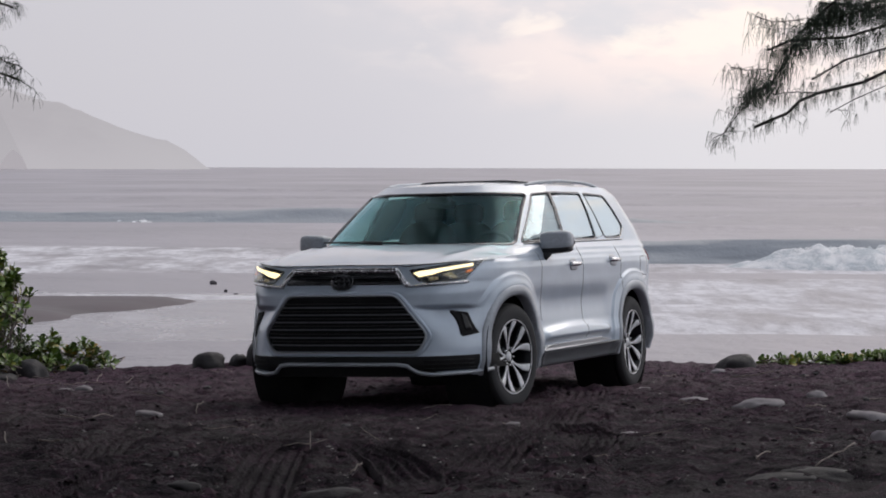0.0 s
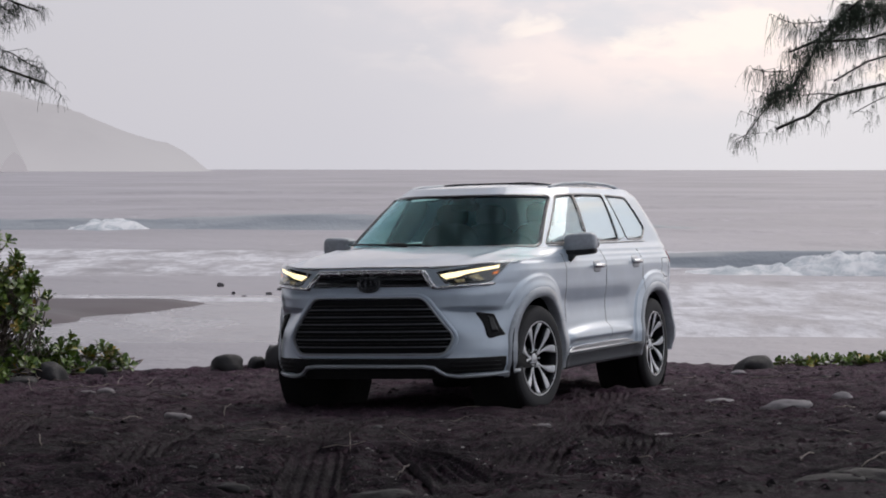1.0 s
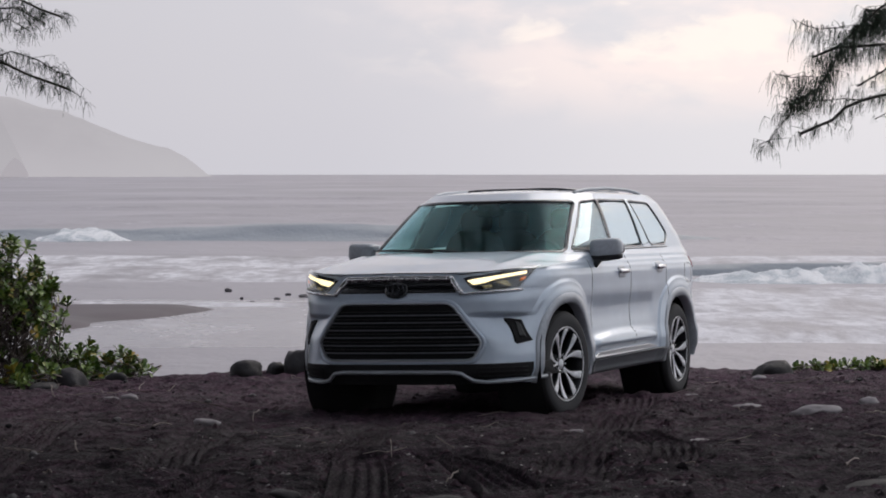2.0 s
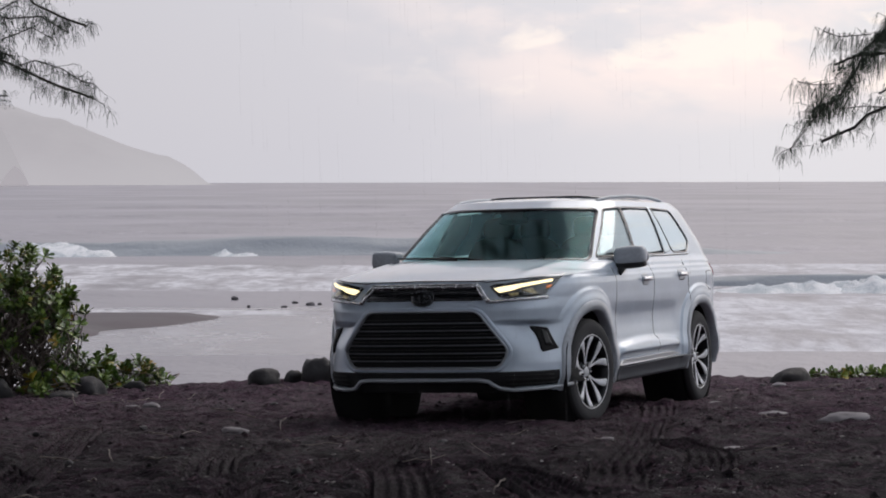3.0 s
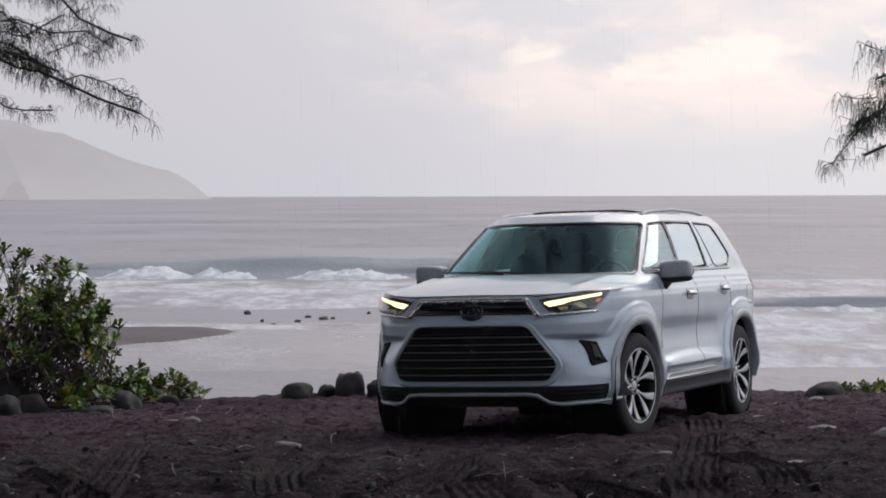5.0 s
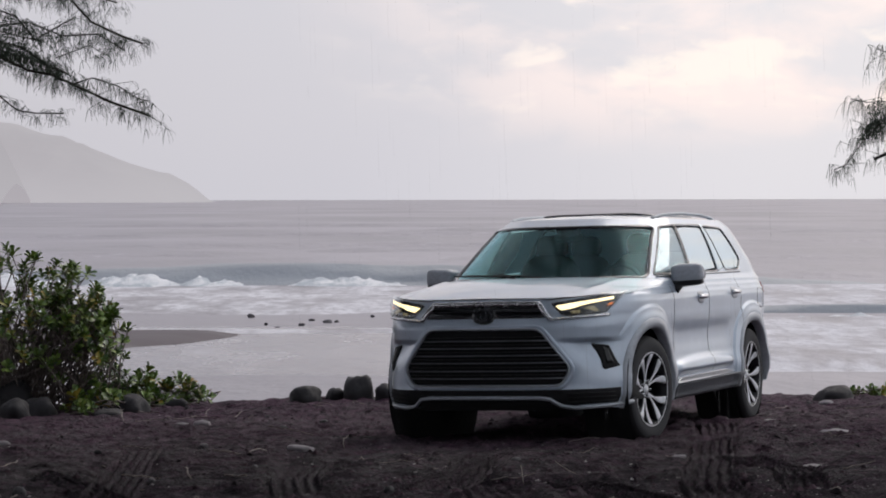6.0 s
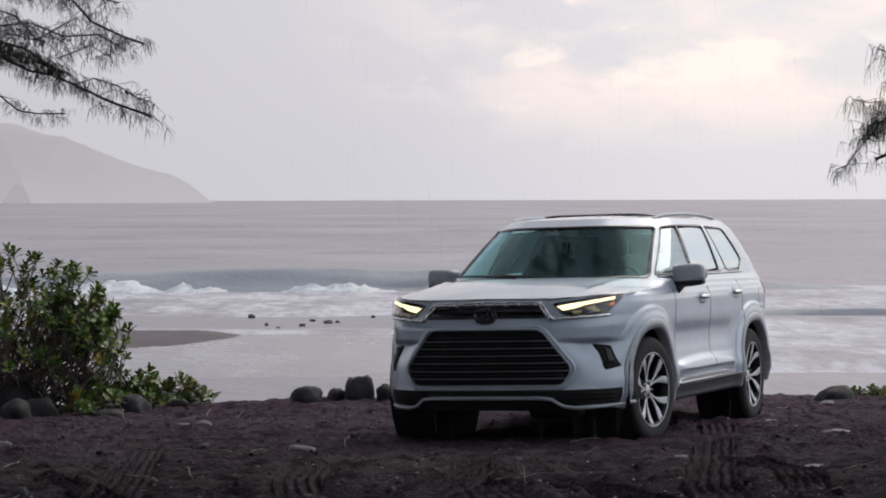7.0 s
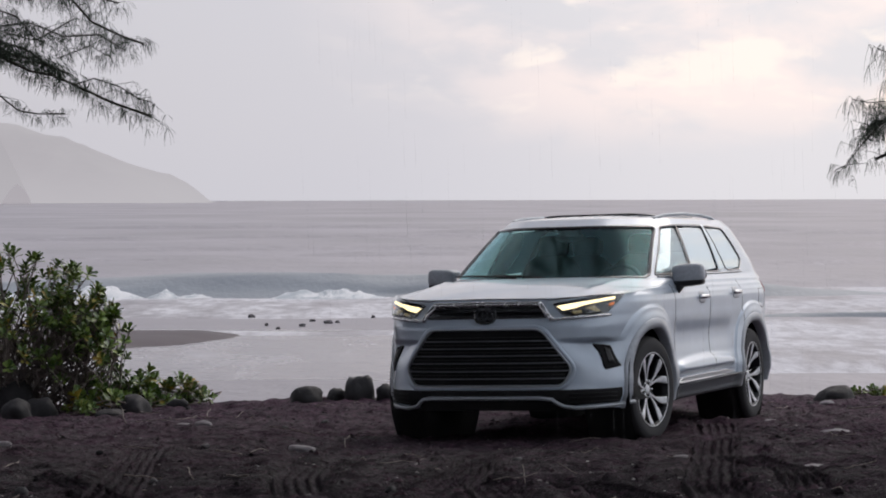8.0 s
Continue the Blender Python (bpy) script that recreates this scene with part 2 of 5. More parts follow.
# paths of the tyre treads, with their widths
TRACKS = [([(-2.15, -7.0), (-2.32, -5.2), (-2.55, -3.0), (-2.75, -0.6)], 0.27), ([(-0.30, -9.6), (-0.36, -8.0), (-0.42, -6.2)], 0.25), ([(-1.12, -9.2), (-0.85, -6.8), (-0.55, -4.5), (0.0, -1.4)], 0.13), ([(-1.28, -6.6), (-1.40, -5.2), (-1.42, -3.5)], 0.26),
          ([(0.26, -8.9), (0.14, -7.4), (-0.04, -6.0)], 0.25), ([(0.50, -8.2), (0.62, -6.4), (0.95, -3.6), (1.22, -1.2)], 0.26), ([(1.35, -0.4), (1.50, 1.2)], 0.26), ([(-0.62, -6.6), (-0.48, -5.0), (-0.45, -3.0)], 0.24), ([(-1.9, -9.0), (-2.15, -6.6), (-2.9, -4.0)], 0.2), ([(0.95, -7.6), (1.2, -5.2), (1.1, -3.2)], 0.22)]
TRACK_DOTS = [(p[0] + (q[0] - p[0]) * k / 12, p[1] + (q[1] - p[1]) * k / 12, w) for pts, w in TRACKS for p, q in zip(pts, pts[1:]) for k in range(13)]
TRACK_GRID = {}
for _x, _y, _w in TRACK_DOTS:
    for _i in (-1, 0, 1):
        for _j in (-1, 0, 1):
            TRACK_GRID.setdefault((round(_x / 0.4) + _i, round(_y / 0.4) + _j), []).append((_x, _y, _w))


def off_track(x, y):
    """0 on a tyre track, 1 clear of it."""
    out = 1.0
    for a, b, w in TRACK_GRID.get((round(x / 0.4), round(y / 0.4)), ()):
        d = math.hypot(x - a, y - b)
        out = min(out, max(0.0, min(1.0, (d - 0.46 * w) / (0.25 * w))))
    return out


def swell_relief(x, y):
    return 0.036 * fbm(x * 0.8, y, 0.9, 3)


def relief(x, y):
    if not (-9 < x < 9 and -16 < y < 16):
        return 0.0
    near = max(0.0, min(1.0, (9 - abs(x)) / 3)) * max(0.0, min(1.0, (14 - y) / 4))
    a = 0.030 * fbm(x * 0.7 + 9, y * 1.2, 3.1, 4)
    b = abs(noise.noise(Vector((x * 4.2, y * 6.0, 1.3))))
    rough = 0.75 * a - 0.048 * b + 0.034 * noise.noise(Vector((x * 8, y * 10, 5.1))) + 0.015
    k = off_track(x, y)
    return near * (swell_relief(x, y) * (0.6 + 0.4 * k) + rough * k - 0.035 * (1 - k))


def ground_height(x, y):
    return land(x, y) + relief(x, y)


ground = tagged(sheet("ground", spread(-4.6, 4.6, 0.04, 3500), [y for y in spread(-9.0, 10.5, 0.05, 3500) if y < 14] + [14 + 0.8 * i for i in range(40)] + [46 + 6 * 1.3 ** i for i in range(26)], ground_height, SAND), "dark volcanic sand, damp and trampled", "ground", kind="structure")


def sea_height(x, y):
    return SEA + 0.05 * fbm(x * 0.25, y, 0.22, 3) * min(1, max(0, (y - 30) / 30))


sea = tagged(sheet("water", spread(-60, 60, 2.2, 4000), [11 + 0.6 * i for i in range(90)] + [65 + 1.2 * i for i in range(110)] + [197 * 1.09 ** i for i in range(37)], sea_height, WATER),
             "grey restless sea reaching to the horizon", "sea", kind="structure")

# ---------------------------------------------------------------- the car
# its own axes: x to its left side, y to its rear, z up, from the middle of the front axle on the ground
PAINT = Mat("pearl_paint")
_n = PAINT.noise(3.0, 4)
_d = PAINT.cells(150)
PAINT.set(color=PAINT.mix(PAINT.ramp(_n, 0.35, 0.65), (0.505, 0.592, 0.690), (0.57, 0.657, 0.755)), metal=0.22, rough=PAINT.ramp(_n, 0.3, 0.7, 0.36, 0.46), coat=0.9, coat_rough=PAINT.ramp(PAINT.noise(14, 5), 0.4, 0.7, 0.04, 0.16),
          normal=PAINT.bump(PAINT.ramp(_d, 0.0, 0.35, 1.0, 0.0), 0.05, 0.002))
PAINT = PAINT.m
CLADDING = plain("grey_cladding", (0.44, 0.475, 0.52), 0.42, 0.2, coat=0.3)
SILL = plain("dark_cladding", (0.13, 0.14, 0.155), 0.45, 0.2)
BLACK = plain("black_plastic", (0.012, 0.013, 0.015), 0.45)
GLOSS_BLACK = plain("gloss_black", (0.010, 0.011, 0.014), 0.12, coat=0.8)
SILVER = plain("silver_plastic", (0.50, 0.51, 0.53), 0.35, 0.6)
CHROME = plain("satin_chrome", (0.80, 0.81, 0.83), 0.24, 1.0)
DARK_CHROME = plain("dark_chrome", (0.10, 0.105, 0.115), 0.25, 0.9)
GRILLE_BAR = plain("grey_grille_bar", (0.23, 0.24, 0.27), 0.40, 0.4)
RUBBER = plain("tyre_rubber", (0.020, 0.020, 0.021), 0.75)
DUSTY = plain("dusty_tyre_wall", (0.045, 0.045, 0.048), 0.85)
MACHINED = plain("machined_alloy", (0.90, 0.91, 0.93), 0.36, 0.1)
DARK_ALLOY = plain("dark_alloy", (0.030, 0.031, 0.034), 0.35, 0.6)
MIRROR_CAP = plain("silver_shell", (0.56, 0.60, 0.65), 0.45, 0.1)
LINER = plain("wheel_liner", (0.008, 0.008, 0.009), 0.9)
SEAT = plain("dark_upholstery", (0.035, 0.034, 0.036), 0.7)
TRIM_GREY = plain("cabin_trim", (0.10, 0.10, 0.105), 0.6)
RED_LENS = plain("red_lens", (0.35, 0.02, 0.02), 0.1, coat=1.0)
AMBER = plain("amber_lens", (0.75, 0.16, 0.02), 0.15, emit=(1.0, 0.25, 0.04), glow=0.5)


def glow_material(name, color, strength):
    m = Mat(name)
    m.set(color=(0.8, 0.8, 0.8), emit=color, glow=strength)
    return m.m


LAMP_BOWL = plain("lit_reflector", (0.30, 0.27, 0.18), 0.25, 0.5, emit=(1.0, 0.80, 0.38), glow=0.10)
DRL = glow_material("lit_lamp_bar", (1.0, 0.80, 0.42), 2.0)


def glass_material(name, tint, base=0.04, power=5.0, rough=0.03, sheen=(1.0, 1.0, 1.0)):
    m = Mat(name)
    out = m.n["Material Output"]
    m.n.remove(m.b)
    tr = m.n.new("ShaderNodeBsdfTransparent")
    tr.inputs[0].default_value = (*tint, 1)
    gl = m.n.new("ShaderNodeBsdfGlossy")
    drops = m.ramp(m.cells(70), 0.0, 0.30, 1.0, 0.0)
    gl.inputs["Roughness"].default_value = rough
    gl.inputs["Color"].default_value = (*sheen, 1)
    nb = m.bump(m.math("MULTIPLY", drops, m.ramp(m.noise(9, 4), 0.45, 0.6)), 0.25, 0.003)
    m.l.new(nb, gl.inputs["Normal"])
    lw = m.n.new("ShaderNodeLayerWeight")
    lw.inputs[0].default_value = 0.5
    graze = m.math("POWER", lw.outputs["Facing"], power)
    fr = m.math("ADD", base, m.math("MULTIPLY", graze, 1 - base))
    mx = m.n.new("ShaderNodeMixShader")
    m.l.new(fr, mx.inputs[0]), m.l.new(tr.outputs[0], mx.inputs[1]), m.l.new(gl.outputs[0], mx.inputs[2])
    m.l.new(mx.outputs[0], out.inputs[0])
    return m.m


SHIELD_GLASS = glass_material("windscreen_glass", (0.72, 0.97, 0.95), 0.016, 5.6, 0.06, (0.74, 0.95, 1.0))
SIDE_GLASS = glass_material("tinted_side_glass", (0.40, 0.47, 0.48), 0.36, 2.0, 0.03, (0.84, 0.94, 1.0))
FRONT_GLASS = glass_material("clear_door_glass", (0.90, 0.97, 0.97), 0.14, 2.8, 0.03, (0.62, 0.70, 0.74))
LENS = glass_material("clear_lens", (0.92, 0.93, 0.93), 0.03, 5.0)

car = new("car")
tagged(car, "silver white three-row sport utility car parked on black sand", "car")
car.matrix_world = Matrix(((CAR_X[0], CAR_Y[0], CAR_Z[0], 0.011), (CAR_X[1], CAR_Y[1], CAR_Z[1], -0.004), (CAR_X[2], CAR_Y[2], CAR_Z[2], 0), (0, 0, 0, 1)))


def lut_l(v, table):
    for (a, p), (b, q) in zip(table, table[1:]):
        if v <= b:
            return p + (q - p) * (v - a) / (b - a)
    return table[-1][1]


def lut(v, table):
    for (a, p), (b, q) in zip(table, table[1:]):
        if v <= b:
            t = max(0.0, (v - a) / (b - a))
            t = t * t * (3 - 2 * t)
            return p + (q - p) * t
    return table[-1][1]


smooth = smooth_step
W_TAB = [(0.20, 0.86), (0.30, 0.925), (0.40, 0.950), (0.47, 0.953), (0.60, 0.935), (0.75, 0.930), (0.92, 0.944), (1.02, 0.947), (1.06, 0.938), (1.10, 0.918), (1.14, 0.895), (1.20, 0.860)]
F_TAB = [(0.20, -0.86), (0.30, -0.92), (0.37, -0.955), (0.47, -0.945), (0.62, -0.955), (0.85, -0.945), (0.95, -0.905), (1.05, -0.865), (1.12, -0.78), (1.20, -0.62)]
R_TAB = [(0.20, 4.02), (0.45, 4.14), (0.80, 4.15), (1.20, 4.08)]
FLAT1, FLAT2 = 0.15, 3.18
HUBS = ((0.0, 0.385), (2.949, 0.352))
ARCH_IN, ARCH_OUT, FLARE_OUT = 0.438, 0.515, 0.602


def width(z):
    return lut(z, W_TAB)


def arch_r(y, z, hub):
    """Distance from a wheel's hub, measured so that equal distances make a rounded square."""
    return (abs(y - hub[0]) ** 2.4 + abs(z - hub[1]) ** 2.4) ** (1 / 2.4)


def flank(y, z):
    """Half width of the body at a place along its side: doors, the lip above the sill and the wheel flares."""
    x = width(z)
    # lip along the foot of the doors, its upper face turned to the sky
    reach = smooth(y, 0.56, 0.72) * (1 - smooth(y, 2.15, 2.32))
    top = 0.597 - 0.035 * ((y - 1.4) / 0.8) ** 2
    x += 0.034 * reach * smooth(z, 0.44, 0.50) * (1 - smooth(z, top - 0.055, top))
    # soft hollow in the doors above it
    x -= 0.008 * reach * math.exp(-(((z - 0.70) / 0.10) ** 2))
    for hub in HUBS:
        r = arch_r(y, z, hub)
        bevel = 0.030 - 0.012 * smooth(r, ARCH_OUT, FLARE_OUT - 0.02)
        fade = smooth(y, -0.62, -0.36) if hub[0] == 0.0 else 1.0
        x += bevel * fade * (1 - smooth(r, FLARE_OUT - 0.012, FLARE_OUT + 0.008)) * min(1, max(0, (1.06 - z) / 0.06))
    return x


def nose(x, z):
    """Front of the body at a place across its width."""
    yf, w = lut(z, F_TAB), width(z)
    u = min(1.0, abs(x) / w)
    return FLAT1 - (FLAT1 - yf) * max(0.0, 1 - u ** 3.6) ** (1 / 2.6)


G_W = [(1.12, 0.905), (1.20, 0.850), (1.30, 0.812), (1.45, 0.748), (1.57, 0.685), (1.64, 0.630)]
G_F = [(1.12, 0.06), (1.20, 0.20), (1.57, 0.77), (1.64, 0.92)]
G_R = [(1.12, 4.05), (1.30, 4.00), (1.45, 3.88), (1.58, 3.80), (1.64, 3.70)]
G_FLAT = [(1.12, 3.32), (1.30, 3.30), (1.45, 3.20), (1.58, 3.13), (1.64, 2.98)]


def glass_x(z):
    return lut_l(z, G_W)


def shield(x, z):
    """The windscreen's surface."""
    yf, w = lut_l(z, G_F), lut_l(z, G_W)
    u = min(1.0, abs(x) / w)
    return yf + 0.75 * (1 - max(0.0, 1 - u ** 3.0) ** 0.5)


def flare(y, z):
    return flank(y, z) - width(z)


def body_x(y, z):
    """Half width of the body, with the rounding of its nose and tail."""
    w = width(z)
    if y < FLAT1:
        w *= max(0.0, 1 - ((FLAT1 - y) / (FLAT1 - lut(z, F_TAB))) ** 2.6) ** (1 / 3.6)
    elif y > FLAT2:
        w *= max(0.0, 1 - ((y - FLAT2) / (lut(z, R_TAB) - FLAT2)) ** 2.6) ** (1 / 2.4)
    return w + flare(y, z)


def nose_at(x, z):
    """The nose with the undercut beneath the lamps, whose floor ramps out to the bumper."""
    if not 0.50 < z < 0.82:
        return nose(x, z)
    deep = smooth(z, 0.555, 0.730) * (1 - smooth(z, 0.745, 0.785))
    inner = 0.43 + 0.74 * max(0.0, 0.83 - z) if z > 0.58 else 0.615
    return nose(x, z) + 0.070 * deep * smooth(abs(x), inner + 0.01, inner + 0.15) * (1 - smooth(abs(x), 0.76, 0.88))


def top_of(y):
    return lut(y, [(-0.9, 1.062), (-0.3, 1.085), (0.15, 1.11), (0.9, 1.165), (4.2, 1.165)])


def outline(z_of, n_front=84):
    """Points round the left half of the body, from the middle of the nose to the middle of the tail."""
    pts = []
    for k in range(n_front):
        a = math.pi / 2 * k / n_front
        z = z_of(-0.9 + 1.05 * (1 - math.cos(a)))
        w, yf = width(z), lut(z, F_TAB)
        x = w * math.sin(a) ** (2 / 3.6)
        y = FLAT1 - (FLAT1 - yf) * math.cos(a) ** (2 / 2.6)
        u = x / w
        pts.append((x + flare(y, z) * smooth(u, 0.86, 0.97), y + (nose_at(x, z) - nose(x, z)), z))
    for y in np.linspace(FLAT1, FLAT2, 250):
        z = z_of(y)
        pts.append((flank(y, z), float(y), z))
    for k in range(1, 31):
        a = math.pi / 2 * k / 30
        z = z_of(4.0)
        w, yr = width(z), lut(z, R_TAB)
        x, y = w * max(0.0, math.cos(a)) ** (2 / 2.4), FLAT2 + (yr - FLAT2) * math.sin(a) ** (2 / 2.6)
        pts.append((x + flare(y, z) * smooth(x / w, 0.86, 0.97), y, z))
    return pts


def strip_mesh(rings, keep, mirror=True):
    """Quads between rings of equal length; keep tells by a face's middle whether it stays. One mesh, both sides."""
    bm = bmesh.new()
    for side in (1, -1) if mirror else (1,):
        vs = [[bm.verts.new((side * x, y, z)) for x, y, z in ring] for ring in rings]
        for a, b in zip(vs, vs[1:]):
            for k in range(len(a) - 1):
                quad = (a[k], a[k + 1], b[k + 1], b[k])
                mid = sum((v.co for v in quad), Vector()) / 4
                if keep(mid):
                    bm.faces.new(quad if side > 0 else quad[::-1])
    bmesh.ops.delete(bm, geom=[v for v in bm.verts if not v.link_faces], context="VERTS")
    bmesh.ops.remove_doubles(bm, verts=bm.verts, dist=0.0008)
    bmesh.ops.recalc_face_normals(bm, faces=bm.faces)
    return bm


def in_wheel(p, r=0.462):
    return abs(p.x) > 0.6 and any(arch_r(p.y, p.z, hub) < r for hub in HUBS)


DOORS = {"front_door": (0.62, 1.62), "rear_door": (1.62, 2.62)}


def in_door(p, name):
    a, b = DOORS[name]
    return a < p.y < b and 0.43 < p.z and abs(p.x) > 0.6 and all(arch_r(p.y, p.z, hub) > FLARE_OUT + 0.02 for hub in HUBS)


def mesh_side(rings, keep, side):
    bm = strip_mesh(rings, keep, mirror=False)
    if side < 0:
        bmesh.ops.scale(bm, vec=(-1, 1, 1), verts=bm.verts)
        bmesh.ops.reverse_faces(bm, faces=bm.faces)
    return bm


LEVELS = [outline(lambda y, v=v: 0.285 + v * (top_of(y) - 0.285)) for v in np.linspace(0, 1, 92)]
body = part("body", strip_mesh(LEVELS, lambda p: not in_wheel(p) and not any(in_door(p, d) for d in DOORS)), PAINT, car, "silver white pearl paint, wet with rain")


def tube(points, a, b, normal_of=None, seg=10, closed=False):
    """A bar swept along points: half width a in the surface, half height b out of it."""
    bm = bmesh.new()
    pts = [Vector(p) for p in points]
    n = len(pts)
    rings = []
    for i, p in enumerate(pts):
        q = pts[(i + 1) % n] if closed or i < n - 1 else p
        o = pts[i - 1] if closed or i else p
        t = (q - o).normalized()
        nn = Vector(normal_of(p)) if normal_of else Vector((0, 0, 1))
        nn = (nn - t * nn.dot(t)).normalized()
        s = t.cross(nn)
        rings.append([bm.verts.new(p + s * (a * math.cos(c)) + nn * (b * math.sin(c))) for c in [2 * math.pi * j / seg for j in range(seg)]])
    pairs = list(zip(rings, rings[1:])) + ([(rings[-1], rings[0])] if closed else [])
    for r, s in pairs:
        for j in range(seg):
            bm.faces.new((r[j], r[(j + 1) % seg], s[(j + 1) % seg], s[j]))
    if not closed:
        bm.faces.new(rings[0][::-1]), bm.faces.new(rings[-1])
    bmesh.ops.recalc_face_normals(bm, faces=bm.faces)
    return bm


def dense(poly, step=0.02, closed=True):
    out = []
    pairs = zip(poly, poly[1:] + poly[:1]) if closed else zip(poly, poly[1:])
    for p, q in pairs:
        k = max(1, int(math.dist(p, q) / step))
        out += [tuple(p[i] + (q[i] - p[i]) * j / k for i in range(len(p))) for j in range(k)]
    return out if closed else out + [poly[-1]]


def rounded(poly, r):
    """The polygon with its corners cut back and rounded."""
    out = []
    n = len(poly)
    for i, p in enumerate(poly):
        p, a, b = Vector(p), Vector(poly[i - 1]), Vector(poly[(i + 1) % n])
        ra, rb = min(r, (a - p).length * 0.45), min(r, (b - p).length * 0.45)
        s, e = p + (a - p).normalized() * ra, p + (b - p).normalized() * rb
        for k in range(6):
            t = k / 5
            out.append(tuple((1 - t) ** 2 * s + 2 * t * (1 - t) * p + t * t * e))
    return out


def scan_patch(poly, place, rows=14, cols=24, thick=0.012):
    """A plate that fills a polygon of (across, up) and follows the surface place(across, up, lift)."""
    zs = [p[1] for p in poly]
    z0, z1 = min(zs) + 1e-4, max(zs) - 1e-4
    bm = bmesh.new()
    grid = {0: [], 1: []}
    for j in range(rows + 1):
        z = z0 + (z1 - z0) * j / rows
        hits = []
        for p, q in zip(poly, poly[1:] + poly[:1]):
            if (p[1] - z) * (q[1] - z) <= 0 and abs(p[1] - q[1]) > 1e-9:
                hits.append(p[0] + (q[0] - p[0]) * (z - p[1]) / (q[1] - p[1]))
        lo, hi = min(hits), max(hits)
        for lift in (0, 1):
            grid[lift].append([bm.verts.new(place(lo + (hi - lo) * i / cols, z, (lift - 1) * thick)) for i in range(cols + 1)])
    g, h = grid[1], grid[0]
    for j in range(rows):
        for i in range(cols):
            bm.faces.new((g[j][i], g[j][i + 1], g[j + 1][i + 1], g[j + 1][i]))
            bm.faces.new((h[j][i], h[j + 1][i], h[j + 1][i + 1], h[j][i + 1]))
        bm.faces.new((g[j][0], g[j + 1][0], h[j + 1][0], h[j][0]))
        bm.faces.new((g[j][cols], h[j][cols], h[j + 1][cols], g[j + 1][cols]))
    for i in range(cols):
        bm.faces.new((g[0][i], h[0][i], h[0][i + 1], g[0][i + 1]))
        bm.faces.new((g[rows][i], g[rows][i + 1], h[rows][i + 1], h[rows][i]))
    return bm


def surface(fn):
    """place(a, b, lift) from a point function fn(a, b), lifted along its normal, which must point outward."""
    def place(a, b, lift=0.0):
        p = Vector(fn(a, b))
        e = 0.012
        n = (Vector(fn(a + e, b)) - Vector(fn(a - e, b))).cross(Vector(fn(a, b + e)) - Vector(fn(a, b - e)))
        if n.length < 1e-9:
            return p
        return p + n.normalized() * lift
    return place


def front_point(x, z):
    return (x, nose_at(x, z), z)


def left_point(y, z):
    return (body_x(y, z), y, z)


def right_point(y, z):
    return (-body_x(-y, z), -y, z)


FRONT, LEFT, RIGHT = surface(front_point), surface(left_point), surface(right_point)


def front_plate(poly, lift, thick=0.012, rows=14, cols=28):
    return scan_patch(poly, lambda a, b, d: FRONT(a, b, lift + d), rows, cols, thick)


def side_plate(poly, side, lift, thick=0.012, rows=12, cols=20):
    if side > 0:
        return scan_patch(poly, lambda a, b, d: LEFT(a, b, lift + d), rows, cols, thick)
    return scan_patch([(-a, b) for a, b in poly], lambda a, b, d: RIGHT(a, b, lift + d), rows, cols, thick)


def front_bar(path, a, b, lift, closed=False, step=0.02):
    pts = dense(path, step, closed)
    return tube([FRONT(x, z, lift) for x, z in pts], a, b, lambda p: (0.25 * p.x, -1, 0), closed=closed)


def side_bar(path, side, a, b, lift, closed=False, step=0.02):
    pts = dense(path, step, closed)
    return tube([LEFT(y, z, lift) if side > 0 else RIGHT(-y, z, lift) for y, z in pts], a, b, lambda p: (side, 0, 0), closed=closed)


# doors, with dark shut lines
def car_doors():
    for side in (1, -1):
        for name in DOORS:
            door = part(name, mesh_side(LEVELS, lambda p, n=name: in_door(p, n), side), PAINT, car)
            y = 1.40 if name == "front_door" else 2.44
            hub = 1.022 if name == "front_door" else 1.040
            # flat darker plate stands in for the shadow inside the recess
            part("handle_cup", side_plate(rounded([(y - 0.11, hub - 0.045), (y + 0.07, hub - 0.045), (y + 0.07, hub + 0.045), (y - 0.11, hub + 0.045)], 0.045), side, 0.003, 0.004, 8, 12), CLADDING, door, "handle recess, its shadow put in as a darker grey plate")
            bm = tube([(side * (body_x(y, hub) + 0.030 - 0.012 * abs(k - 4) / 4), y - 0.135 + 0.24 * k / 8, hub + 0.004) for k in range(9)], 0.017, 0.011, lambda p: (side, 0, 0))
            part("handle", bm, CHROME, door, "satin silver pull handle")
            a, b = DOORS[name]
            if name == "rear_door":
                part("shut_line", side_bar([(a, 0.45), (a, 1.16)], side, 0.0022, 0.002, 0.0), DARK_CHROME, door)
            else:
                part("shut_line", side_bar([(a, 0.62), (a, 1.13)], side, 0.002, 0.002, 0.0), DARK_CHROME, door)
            if name == "rear_door":
                part("shut_line", side_bar([(b, 0.80), (b, 1.16)], side, 0.002, 0.002, 0.0), DARK_CHROME, door)


car_doors()


